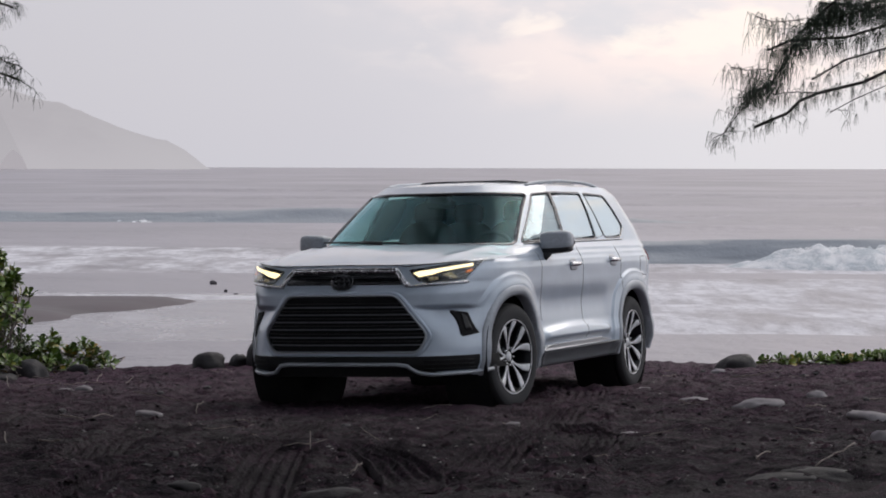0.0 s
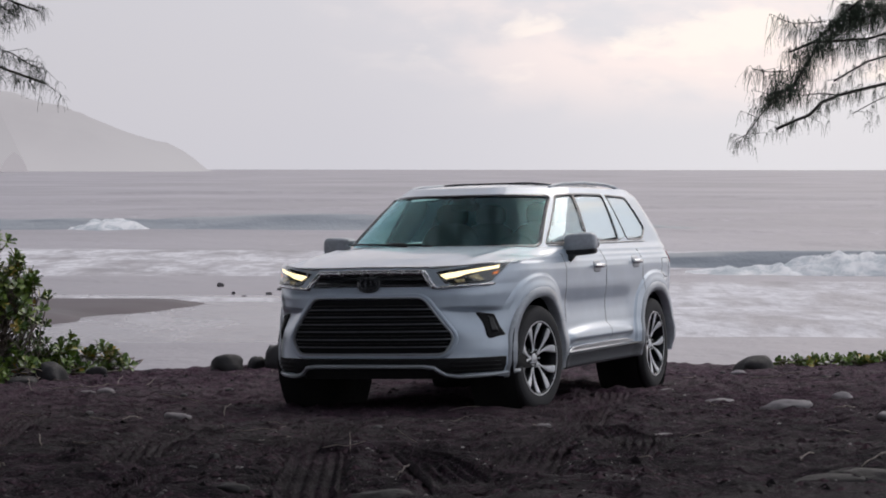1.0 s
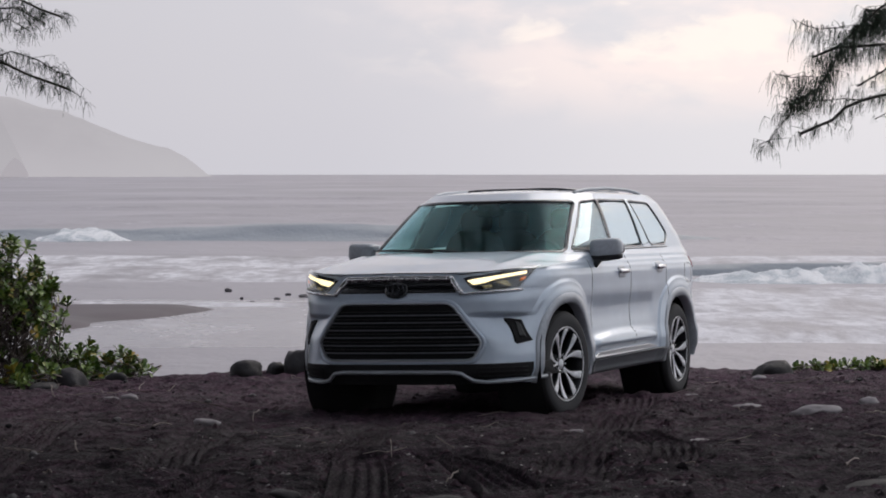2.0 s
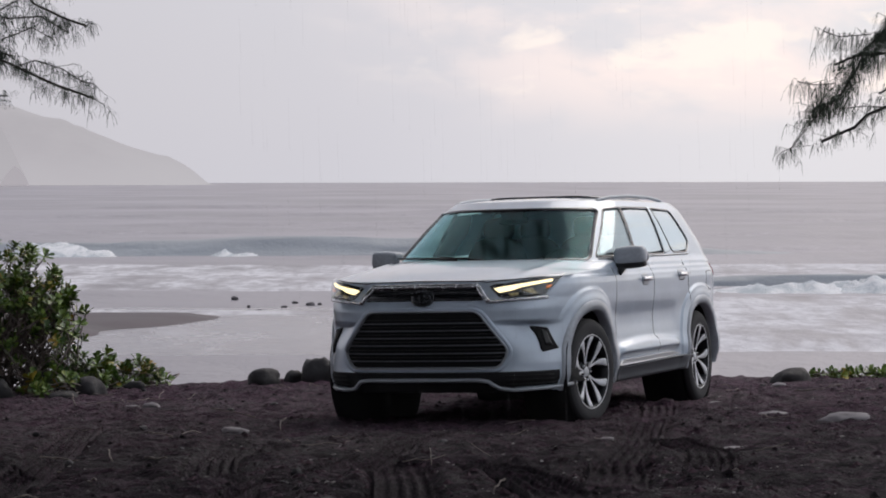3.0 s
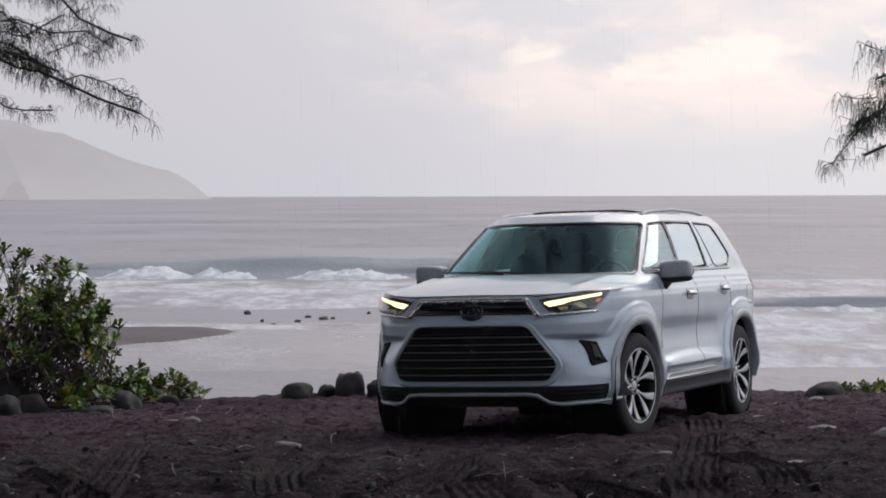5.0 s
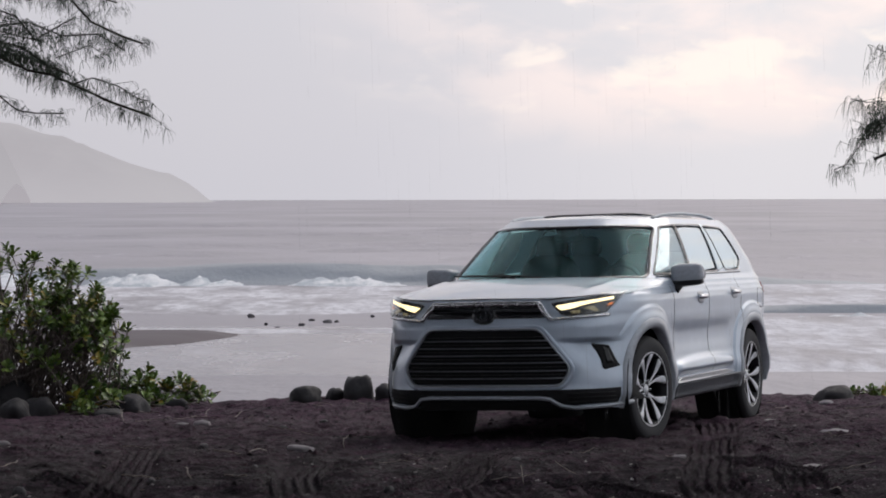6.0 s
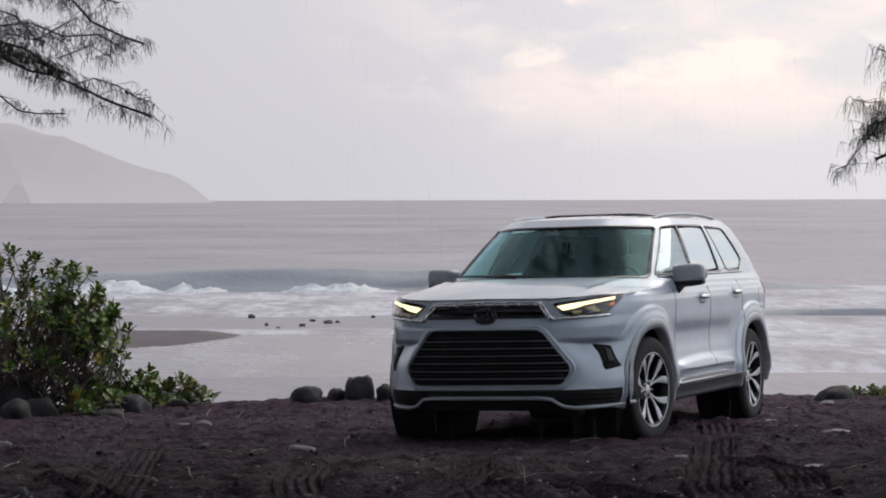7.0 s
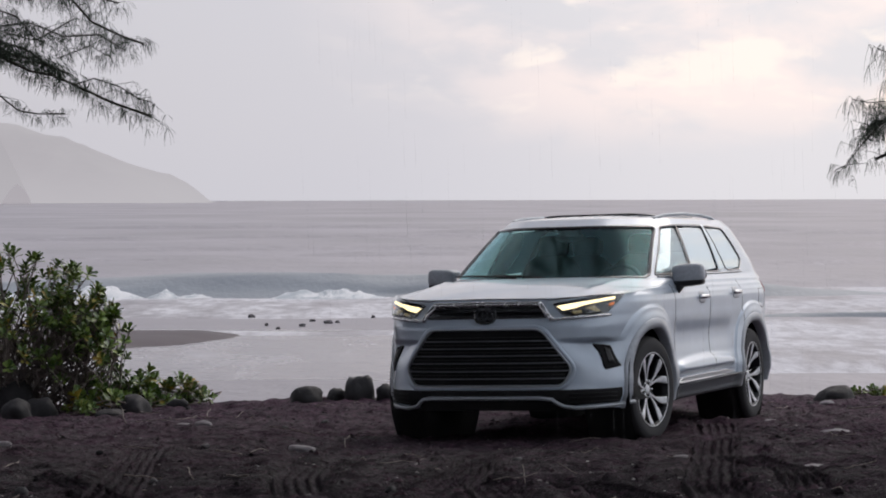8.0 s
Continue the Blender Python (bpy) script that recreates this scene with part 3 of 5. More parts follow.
# bonnet between the nose and the windscreen's foot
def bonnet_mesh():
    """Rows run from the nose's top edge to the windscreen's foot, columns from the middle to the wings."""
    rows, cols = 40, 44
    z0 = top_of(-0.9)
    w0 = 0.962 * width(z0)
    bm = bmesh.new()
    for side in (1, -1):
        vs = []
        for j in range(rows + 1):
            v = j / rows
            row = []
            for i in range(cols + 1):
                u = i / cols
                xe = w0 + (0.880 - w0) * v
                x = u * xe
                y = nose(u * w0, z0) * (1 - v) + v * shield(u * 0.880, 1.165)
                ye = nose(w0, z0) * (1 - v) + v * shield(0.880, 1.165)
                ze = top_of(ye) + 0.006 * smooth(v, 0, 0.1)
                zm = z0 + (1.200 - z0) * (1 - (1 - v) ** 1.7) + 0.006 * math.sin(math.pi * v)
                z = ze + (zm - ze) * (1 - u ** 3.2)
                crease = 0.70 + 0.12 * v
                z += 0.010 * max(0.0, 1 - abs(u - crease) / 0.10) ** 1.4 * smooth(v, 0.0, 0.25) * (1 - smooth(v, 0.75, 1.0))
                row.append(bm.verts.new((side * x, y, z)))
            vs.append(row)
        for a, b in zip(vs, vs[1:]):
            for k in range(cols):
                q = (a[k], a[k + 1], b[k + 1], b[k])
                bm.faces.new(q if side > 0 else q[::-1])
    bmesh.ops.remove_doubles(bm, verts=bm.verts, dist=0.001)
    bmesh.ops.recalc_face_normals(bm, faces=bm.faces)
    return bm


def wing_mesh(side):
    """The strip between the bonnet's side and the top of the flank."""
    edge = [Vector(p) for p in LEVELS[-1]]
    z0 = top_of(-0.9)
    w0 = 0.962 * width(z0)
    inner = []
    for j in range(41):
        v = j / 40
        ye = nose(w0, z0) * (1 - v) + v * shield(0.880, 1.165)
        inner.append(Vector((w0 + (0.880 - w0) * v, ye, top_of(ye) + 0.004)))
    bm = bmesh.new()
    prev = None
    for p in inner:
        near = min(edge, key=lambda e: abs(e.y - p.y) + (5 if e.x < 0.5 else 0))
        pair = []
        for k in range(5):
            q = p.lerp(near, k / 4)
            pair.append(bm.verts.new((side * q.x, q.y, q.z + 0.004 * math.sin(math.pi * k / 4))))
        if prev:
            for k in range(4):
                f = (prev[k], prev[k + 1], pair[k + 1], pair[k])
                bm.faces.new(f if side > 0 else f[::-1])
        prev = pair
    bmesh.ops.recalc_face_normals(bm, faces=bm.faces)
    return bm


for _s in (1, -1):
    part("wing_top", wing_mesh(_s), PAINT, car)
part("bonnet", bonnet_mesh(), PAINT, car, "broad silver bonnet with two soft ridges")


# upper body: pillars, roof and glass
def cabin_ring(z, step=0.03):
    w, yf, yr = lut_l(z, G_W), lut_l(z, G_F), lut_l(z, G_R)
    pts = []
    for k in range(44):
        a = math.pi / 2 * k / 44
        pts.append((w * math.sin(a) ** (2 / 3.0), yf + 0.75 * (1 - math.cos(a)), z))
    y0, y1 = yf + 0.75, lut_l(z, G_FLAT)
    n = 96
    for k in range(n + 1):
        pts.append((w, y0 + (y1 - y0) * k / n, z))
    for k in range(1, 25):
        a = math.pi / 2 * k / 24
        pts.append((w * max(0.0, math.cos(a)) ** (2 / 2.4), y1 + (yr - y1) * math.sin(a) ** (2 / 2.6), z))
    return pts


def inside(p, poly):
    c = False
    for (ax, ay), (bx, by) in zip(poly, poly[1:] + poly[:1]):
        if (ay > p[1]) != (by > p[1]) and p[0] < (bx - ax) * (p[1] - ay) / (by - ay) + ax:
            c = not c
    return c


SCREEN = rounded([(-0.768, 1.188), (0.768, 1.188), (0.632, 1.574), (-0.632, 1.574)], 0.04)
WIN_FRONT = rounded([(0.62, 1.205), (1.435, 1.212), (1.585, 1.588), (1.25, 1.572)], 0.03)
WIN_REAR = rounded([(1.475, 1.212), (2.27, 1.216), (2.375, 1.590), (1.625, 1.588)], 0.03)
WIN_THIRD = rounded([(2.53, 1.220), (2.96, 1.224), (3.14, 1.315), (2.99, 1.570), (2.46, 1.588)], 0.05)
PILLARS = [("door_pillar_trim", [(1.445, 1.208), (1.470, 1.208), (1.618, 1.592), (1.592, 1.592)]), ("rear_pillar_trim", [(2.275, 1.212), (2.525, 1.214), (2.455, 1.594), (2.382, 1.594)])]


def cabin_keep(p):
    if p.y < 1.35 and inside((p.x, p.z), SCREEN) and p.y < shield(p.x, p.z) + 0.03:
        return False
    if abs(p.x) > 0.91 * glass_x(p.z) and p.y < 3.3:
        for win in (WIN_FRONT, WIN_REAR, WIN_THIRD):
            if inside((p.y, p.z), win):
                return False
    return True


RINGS = [cabin_ring(z) for z in np.linspace(1.14, 1.64, 27)]
part("cabin_shell", strip_mesh(RINGS, cabin_keep), PAINT, car, "silver window pillars and tail")


def roof_mesh():
    ring = RINGS[-1]
    levels = []
    for k in range(13):
        s = 1 - k / 12
        levels.append([(x * s, 2.3 + (y - 2.3) * s, 1.64 + 0.050 * (1 - s ** 2.2)) for x, y, z in ring])
    return strip_mesh(levels, lambda p: True)


part("roof", roof_mesh(), PAINT, car)


def roof_z(x, y):
    w = 0.64
    s = max(abs(x) / w, abs(y - 2.3) / 1.4)
    return 1.64 + 0.050 * (1 - min(1, s) ** 2.2)


def flat_plate(x0, x1, y0, y1, z_of, lift, thick, n=14):
    place = surface(lambda a, b: (a, b, z_of(a, b)))
    return scan_patch(rounded([(x0, y0), (x1, y0), (x1, y1), (x0, y1)], 0.06), lambda a, b, d: place(a, b, lift + d), n, n, thick)


part("roof_glass", flat_plate(-0.45, 0.45, 1.62, 3.05, roof_z, 0.010, 0.012), GLOSS_BLACK, car, "black glass roof panel beaded with rain")


def cabin_side(side):
    def point(y, z):
        back = max(0.0, 1 - (side * y - lut_l(z, G_F)) / 0.75)
        return (side * glass_x(z) * max(0.0, 1 - back * back) ** (1 / 3), y * side, z)
    return surface(point)


SHIELD_SURF = surface(lambda x, z: (x, shield(x, z), z))


def car_glass():
    bm = scan_patch(rounded([(-0.788, 1.165), (0.788, 1.165), (0.648, 1.590), (-0.648, 1.590)], 0.05), lambda a, b, d: SHIELD_SURF(a, b, d - 0.006), 20, 36, 0.004)
    w = part("windscreen", bm, SHIELD_GLASS, car, "rain-spotted windscreen")
    w.visible_shadow = False
    ring = dense(SCREEN, 0.02)
    part("frit", tube([SHIELD_SURF(a, b, 0.0) for a, b in ring], 0.016, 0.005, lambda p: (0.2 * p.x, -1, 0.8), closed=True), GLOSS_BLACK, w, "black edge band")
    for side in (1, -1):
        surf = cabin_side(side)
        for name, win in (("front_side_window", WIN_FRONT), ("rear_side_window", WIN_REAR), ("quarter_window", WIN_THIRD)):
            big = [(p[0] + 0.02 * (1 if p[0] > sum(q[0] for q in win) / len(win) else -1), p[1]) for p in win]
            pane = part(name, scan_patch([(side * a, b) for a, b in big], lambda a, b, d, s=surf: s(a, b, d - 0.004), 12, 16, 0.004), FRONT_GLASS if win is WIN_FRONT else SIDE_GLASS, car)
            pane.visible_shadow = False
            part("seal", tube([surf(side * a, b, 0.001) for a, b in dense(win, 0.02)], 0.007, 0.004, lambda p, s=side: (s, 0, 0.4), closed=True), GLOSS_BLACK, pane, "black window seal")
        for name, poly in PILLARS:
            part(name, scan_patch([(side * a, b) for a, b in poly], lambda a, b, d, s=surf: s(a, b, d + 0.003), 12, 6, 0.005), GLOSS_BLACK if name == "door_pillar_trim" else SIDE_GLASS, car, "gloss black pillar trim" if name == "door_pillar_trim" else "mirror-bright glazed pillar trim")
        belt = dense([(0.62, 1.188), (1.42, 1.196), (2.15, 1.200), (2.98, 1.206)], 0.03, False)
        part("belt_trim", tube([surf(side * a, b, 0.004) for a, b in belt], 0.006, 0.006, lambda p, s=side: (s, 0, 0.3)), SILVER, car, "thin satin window strip")


car_glass()


def roof_rails():
    for side in (1, -1):
        pts = [(side * 0.575, 1.32, 1.632), (side * 0.585, 1.42, 1.652), (side * 0.592, 1.6, 1.668), (side * 0.598, 2.1, 1.684), (side * 0.594, 2.7, 1.678), (side * 0.586, 3.0, 1.662), (side * 0.575, 3.22, 1.632)]
        part("roof_rail", tube(dense(pts, 0.04, False), 0.016, 0.014, lambda p: (0, 0, 1)), MIRROR_CAP, car, "satin silver roof rail")


roof_rails()

# nose: grille, lamps, bumper
HEX = [(-0.408, 0.852), (0.408, 0.852), (0.612, 0.578), (0.548, 0.455), (-0.548, 0.455), (-0.612, 0.578)]


def hex_limits(z):
    xs = []
    for p, q in zip(HEX, HEX[1:] + HEX[:1]):
        if (p[1] - z) * (q[1] - z) <= 0 and abs(p[1] - q[1]) > 1e-9:
            xs.append(p[0] + (q[0] - p[0]) * (z - p[1]) / (q[1] - p[1]))
    return max(xs)


def car_grille():
    grille = part("grille", front_plate(rounded(HEX, 0.05), 0.004, 0.010, 18, 40), LINER, car, "wide black hexagonal grille")
    for z in (0.510, 0.562, 0.617, 0.668, 0.719, 0.770):
        w = hex_limits(z) - 0.012
        part("grille_bar", front_bar([(-w, z), (w, z)], 0.0046, 0.016, 0.014, step=0.05), GRILLE_BAR, grille, "thin satin grey bar")
        part("grille_mesh", front_bar([(-w, z + 0.026), (w, z + 0.026)], 0.0035, 0.006, 0.008, step=0.06), BLACK, grille)
    part("grille_frame", front_bar(rounded([(a * 1.03, 0.657 + (b - 0.657) * 1.05) for a, b in HEX], 0.06), 0.020, 0.014, 0.004, True), PAINT, grille, "body-coloured grille surround")
    part("grille_lip", front_bar(rounded(HEX, 0.05), 0.009, 0.026, 0.004, True), CLADDING, grille)
    upper = part("upper_grille", front_plate([(-0.40, 1.012), (0.40, 1.012), (0.475, 0.925), (-0.475, 0.925)], 0.005, 0.010, 6, 30), GLOSS_BLACK, car, "slim gloss-black upper grille")
    for z in (0.945, 0.97, 0.993):
        part("grille_bar", front_bar([(-0.42, z), (0.42, z)], 0.003, 0.004, 0.008, step=0.06), BLACK, upper)
    part("chrome_strip", front_bar([(-0.395, 1.018), (0.0, 1.022), (0.395, 1.018)], 0.021, 0.016, 0.010), CHROME, car, "satin chrome strip over the upper grille")
    for s in (1, -1):
        part("chrome_strip", front_bar([(s * 0.385, 1.026), (s * 0.425, 0.975), (s * 0.478, 0.908)], 0.020, 0.014, 0.010), CHROME, car, "satin chrome strip that drops beside the lamp")
        part("chrome_strip", front_bar([(s * 0.470, 0.909), (s * 0.60, 0.920), (s * 0.70, 0.928), (s * 0.812, 0.938)], 0.0095, 0.012, 0.010), CHROME, car, "thin bright strip beneath the lamp")
    badge = part("badge", front_plate(rounded([(-0.075, 0.99), (0.075, 0.99), (0.088, 0.94), (0.062, 0.885), (-0.062, 0.885), (-0.088, 0.94)], 0.04), 0.022, 0.02, 10, 12), GLOSS_BLACK, car, "black oval badge")
    oval = [(0.062 * math.cos(a), 0.940 + 0.040 * math.sin(a)) for a in np.linspace(0, 2 * math.pi, 25)[:-1]]
    part("badge_ring", front_bar(oval, 0.005, 0.005, 0.026, True), DARK_CHROME, badge)
    small = [(0.022 * math.cos(a), 0.940 + 0.038 * math.sin(a)) for a in np.linspace(0, 2 * math.pi, 19)[:-1]]
    part("badge_ring", front_bar(small, 0.004, 0.004, 0.026, True), DARK_CHROME, badge)


car_grille()


def car_lamps():
    for s in (1, -1):
        lamp = part("headlight", front_plate([(s * x, z) for x, z in [(0.468, 1.026), (0.60, 1.046), (0.80, 1.078), (0.868, 1.086), (0.846, 1.030), (0.800, 0.950), (0.60, 0.934), (0.545, 0.944)]], 0.004, 0.010, 14, 30), GLOSS_BLACK, car, "slim headlight with a lit bar")
        part("light_bar", front_plate([(s * x, z) for x, z in [(0.500, 1.003), (0.66, 1.031), (0.826, 1.061), (0.828, 1.044), (0.72, 1.020), (0.655, 1.004), (0.630, 0.990), (0.545, 0.974)]], 0.012, 0.006, 10, 22), DRL, lamp, "glowing warm white lamp bar")
        part("reflector", front_plate([(s * x, z) for x, z in [(0.675, 0.990), (0.73, 1.002), (0.765, 0.968), (0.745, 0.962)]], 0.010, 0.004, 6, 10), LAMP_BOWL, lamp)
        part("reflector", front_plate([(s * x, z) for x, z in [(0.60, 0.968), (0.66, 0.974), (0.66, 0.952), (0.615, 0.950)]], 0.010, 0.004, 4, 6), LAMP_BOWL, lamp)
        part("indicator", front_plate([(s * x, z) for x, z in [(0.808, 1.022), (0.828, 1.024), (0.822, 1.000), (0.802, 0.998)]], 0.012, 0.004, 3, 3), AMBER, lamp, "amber indicator")
        part("lens", front_plate([(s * x, z) for x, z in [(0.470, 1.028), (0.60, 1.048), (0.80, 1.080), (0.870, 1.088), (0.848, 1.030), (0.802, 0.948), (0.60, 0.932), (0.543, 0.942)]], 0.024, 0.003, 12, 26), LENS, lamp, "clear lens").visible_shadow = False
        vent = part("bumper_vent", front_plate(rounded([(s * x, z) for x, z in [(0.700, 0.742), (0.795, 0.740), (0.862, 0.566), (0.786, 0.556), (0.772, 0.62), (0.745, 0.68)]], 0.012), 0.008, 0.010, 10, 8), LINER, car, "black bumper corner vent")
        part("vent_slot", front_plate([(s * x, z) for x, z in [(0.765, 0.715), (0.79, 0.712), (0.832, 0.60), (0.80, 0.60)]], 0.012, 0.004, 5, 4), BLACK, vent)


car_lamps()


def car_bumper():
    low = part("lower_intake", front_plate([(-0.925, 0.428), (0.925, 0.428), (0.925, 0.325), (0.60, 0.300), (-0.60, 0.300), (-0.925, 0.325)], 0.004, 0.010, 10, 60), LINER, car, "black lower bumper opening")
    for z in (0.345, 0.372, 0.398):
        for s in (1, -1):
            part("intake_bar", front_bar([(s * 0.58, z), (s * 0.84, z)], 0.004, 0.006, 0.010, step=0.03), LINER, low)
    path = [(-0.890, 0.322), (-0.80, 0.308), (-0.62, 0.302), (-0.545, 0.318), (-0.475, 0.366), (-0.40, 0.374), (0.40, 0.374), (0.475, 0.366), (0.545, 0.318), (0.62, 0.302), (0.80, 0.308), (0.890, 0.322)]
    part("bumper_strip", front_bar(path, 0.014, 0.016, 0.014), CLADDING, car, "silver lower bumper strip")
    part("skirt", front_plate([(-0.50, 0.355), (0.50, 0.355), (0.56, 0.298), (0.86, 0.304), (0.84, 0.286), (-0.84, 0.286), (-0.86, 0.304), (-0.56, 0.298)], 0.002, 0.02, 8, 40), LINER, car, "black under-bumper skirt")
    bm = bmesh.new()
    bmesh.ops.create_cube(bm, size=1, matrix=pose(0, 1.6, 0.42) @ Matrix.Diagonal((1.40, 4.4, 0.12, 1)))
    part("underbody", bm, LINER, car)


car_bumper()


def side_trim():
    for s in (1, -1):
        part("sill", side_plate([(0.49, 0.385), (2.46, 0.395), (2.46, 0.34), (2.42, 0.280), (0.52, 0.280), (0.49, 0.34)], s, 0.014, 0.03, 8, 30), SILL, car, "dark grey lower sill cladding")
        part("sill_strip", side_plate([(0.56, 0.392), (0.70, 0.432), (2.02, 0.438), (2.32, 0.402)], s, 0.016, 0.02, 6, 40), SILVER, car, "bright sill strip")
        for hub, high in HUBS:
            bm = bmesh.new()
            prev = None
            for k in range(81):
                a = radians(-16 + 212 * k / 80)
                ring = []
                for r, lift in ((ARCH_IN, -0.06), (ARCH_IN + 0.002, 0.004), (ARCH_IN + 0.012, 0.010), (ARCH_OUT - 0.010, 0.012), (ARCH_OUT, -0.004)):
                    k = r / (abs(math.cos(a)) ** 2.4 + abs(math.sin(a)) ** 2.4) ** (1 / 2.4)
                    y, z = hub + k * math.cos(a), high + k * math.sin(a)
                    z = max(z, 0.275)
                    p = LEFT(y, z, 0.0) if s > 0 else RIGHT(-y, z, 0.0)
                    p.x += s * lift
                    ring.append(bm.verts.new(p))
                if prev:
                    for i in range(4):
                        bm.faces.new((prev[i], ring[i], ring[i + 1], prev[i + 1]))
                prev = ring
            bmesh.ops.recalc_face_normals(bm, faces=bm.faces)
            part("arch_moulding", bm, CLADDING, car, "grey wheel arch moulding")
            bm = bmesh.new()
            bmesh.ops.create_cone(bm, cap_ends=True, segments=40, radius1=0.50, radius2=0.50, depth=0.34, matrix=pose(s * 0.74, hub, high + 0.025, 0, 90, 0))
            bmesh.ops.delete(bm, geom=[f for f in bm.faces if f.normal.x * s > 0.9], context="FACES")
            bmesh.ops.reverse_faces(bm, faces=bm.faces)
            part("wheel_liner", bm, LINER, car)
        bm = side_plate(rounded([(3.52, 1.125), (3.92, 1.13), (3.96, 1.00), (3.60, 1.01)], 0.03), s, 0.006, 0.012, 8, 10)
        part("tail_light", bm, RED_LENS, car, "red tail light")


side_trim()


def lathe(profile, seg=64):
    """Turned about the x axis from (x, radius) pairs."""
    bm = bmesh.new()
    rings = [[bm.verts.new((x, r * math.cos(2 * math.pi * k / seg), r * math.sin(2 * math.pi * k / seg))) for k in range(seg)] for x, r in profile]
    for a, b in zip(rings, rings[1:]):
        for k in range(seg):
            bm.faces.new((a[k], a[(k + 1) % seg], b[(k + 1) % seg], b[k]))
    bmesh.ops.recalc_face_normals(bm, faces=bm.faces)
    return bm


def spoke(angle_in, angle_out, w_in, w_out, face):
    """One branch of a forked spoke, narrow at the hub and broad at the rim; face: its bright front alone, else its dark back."""
    bm = bmesh.new()
    rings = []
    for k in range(13):
        t = k / 12
        r = 0.050 + (0.254 - 0.050) * t
        a = angle_in + (angle_out - angle_in) * t ** 1.5
        w = w_in + (w_out - w_in) * smooth(t, 0.25, 0.95)
        x = 0.064 + 0.042 * t ** 1.4
        c, s = math.cos(a), math.sin(a)
        depth = 0.006 if face else 0.050
        x0 = x + (0.003 if face else 0)
        ring = []
        for dw, dx in ((-w, -depth), (-w, 0), (-w * 0.6, 0.003), (w * 0.6, 0.003), (w, 0), (w, -depth)):
            ring.append(bm.verts.new((x0 + dx, r * c - dw * s, r * s + dw * c)))
        rings.append(ring)
    for a, b in zip(rings, rings[1:]):
        for k in range(6):
            bm.faces.new((a[k], a[(k + 1) % 6], b[(k + 1) % 6], b[k]))
    bm.faces.new(rings[0][::-1]), bm.faces.new(rings[-1])
    bmesh.ops.recalc_face_normals(bm, faces=bm.faces)
    return bm


def build_wheel():
    """A wheel whose outer face looks along +x, about its own axle."""
    R = 0.383
    wheel = part("wheel", lathe([(0.112, 0.262), (0.118, 0.275), (0.122, 0.310), (0.118, 0.345), (0.105, 0.368), (0.085, 0.380), (0.055, R), (0.053, R - 0.008), (0.045, R - 0.008), (0.043, R), (0.010, R + 0.001), (0.008, R - 0.008),
                                 (-0.008, R - 0.008), (-0.010, R + 0.001), (-0.043, R), (-0.045, R - 0.008), (-0.053, R - 0.008), (-0.055, R), (-0.085, 0.380), (-0.105, 0.368), (-0.118, 0.345), (-0.122, 0.310), (-0.118, 0.275), (-0.112, 0.262)], 72), RUBBER, car, "muddy black road tyre on its wheel")
    rim = part("rim", lathe([(0.104, 0.270), (0.114, 0.268), (0.116, 0.260), (0.108, 0.252), (0.060, 0.244), (-0.02, 0.238), (-0.09, 0.25), (-0.11, 0.268)], 72), DARK_ALLOY, wheel, "dark wheel barrel")
    part("rim_edge", lathe([(0.112, 0.270), (0.118, 0.267), (0.118, 0.263), (0.113, 0.258)], 72), MACHINED, wheel, "bright rim edge")
    part("tread_wall", lathe([(0.1195, 0.274), (0.1238, 0.300), (0.1240, 0.325), (0.1205, 0.345), (0.112, 0.360)], 72), DUSTY, wheel, "dusty tyre wall")
    for k in range(5):
        a = radians(72 * k + 90)
        for sgn in (1, -1):
            sp = part("spoke", spoke(a + sgn * radians(5.5), a + sgn * radians(19.5), 0.0095, 0.031, False), DARK_ALLOY, wheel)
            part("spoke_face", spoke(a + sgn * radians(5.5), a + sgn * radians(19.5), 0.0080, 0.0285, True), MACHINED, sp, "bright machined spoke face")
        bm = bmesh.new()
        b = a + radians(36)
        bmesh.ops.create_cone(bm, cap_ends=True, segments=10, radius1=0.011, radius2=0.009, depth=0.03, matrix=pose(0.062, 0.062 * math.cos(b), 0.062 * math.sin(b), 0, 90, 0))
        part("wheel_nut", bm, CHROME, wheel)
    part("hub", lathe([(0.0, 0.085), (0.045, 0.085), (0.052, 0.078), (0.054, 0.040), (0.066, 0.036), (0.069, 0.030), (0.070, 0.0005)], 32), DARK_ALLOY, wheel)
    part("hub_cap", lathe([(0.066, 0.037), (0.071, 0.034), (0.073, 0.0005)], 32), MACHINED, wheel, "silver hub cap")
    part("brake_disc", lathe([(-0.02, 0.17), (0.0, 0.17), (0.002, 0.165), (0.002, 0.08)], 40), DARK_CHROME, wheel)
    return wheel


wheel = build_wheel()
wheel.matrix_basis = pose(0.830, 0, 0.383, 0, 0, -8.5) @ pose(0, 0, 0, 14, 0, 0)
copy_thing(wheel, pose(0.826, 2.949, 0.350, 40, 0, 0))
copy_thing(wheel, pose(-0.785, 0, 0.383, 0, 0, 180 - 8.5))
copy_thing(wheel, pose(-0.838, 2.949, 0.365, 30, 0, 180))


def superbox(sx, sy, sz, e=0.5, m=None, seg=24, rings=14):
    """A rounded box: a superellipsoid with half sizes."""
    bm = bmesh.new()
    bmesh.ops.create_uvsphere(bm, u_segments=seg, v_segments=rings, radius=1)
    for v in bm.verts:
        c = v.co
        v.co = Vector((sx * math.copysign(abs(c.x) ** e, c.x), sy * math.copysign(abs(c.y) ** e, c.y), sz * math.copysign(abs(c.z) ** e, c.z)))
    if m is not None:
        bm.transform(m)
    return bm


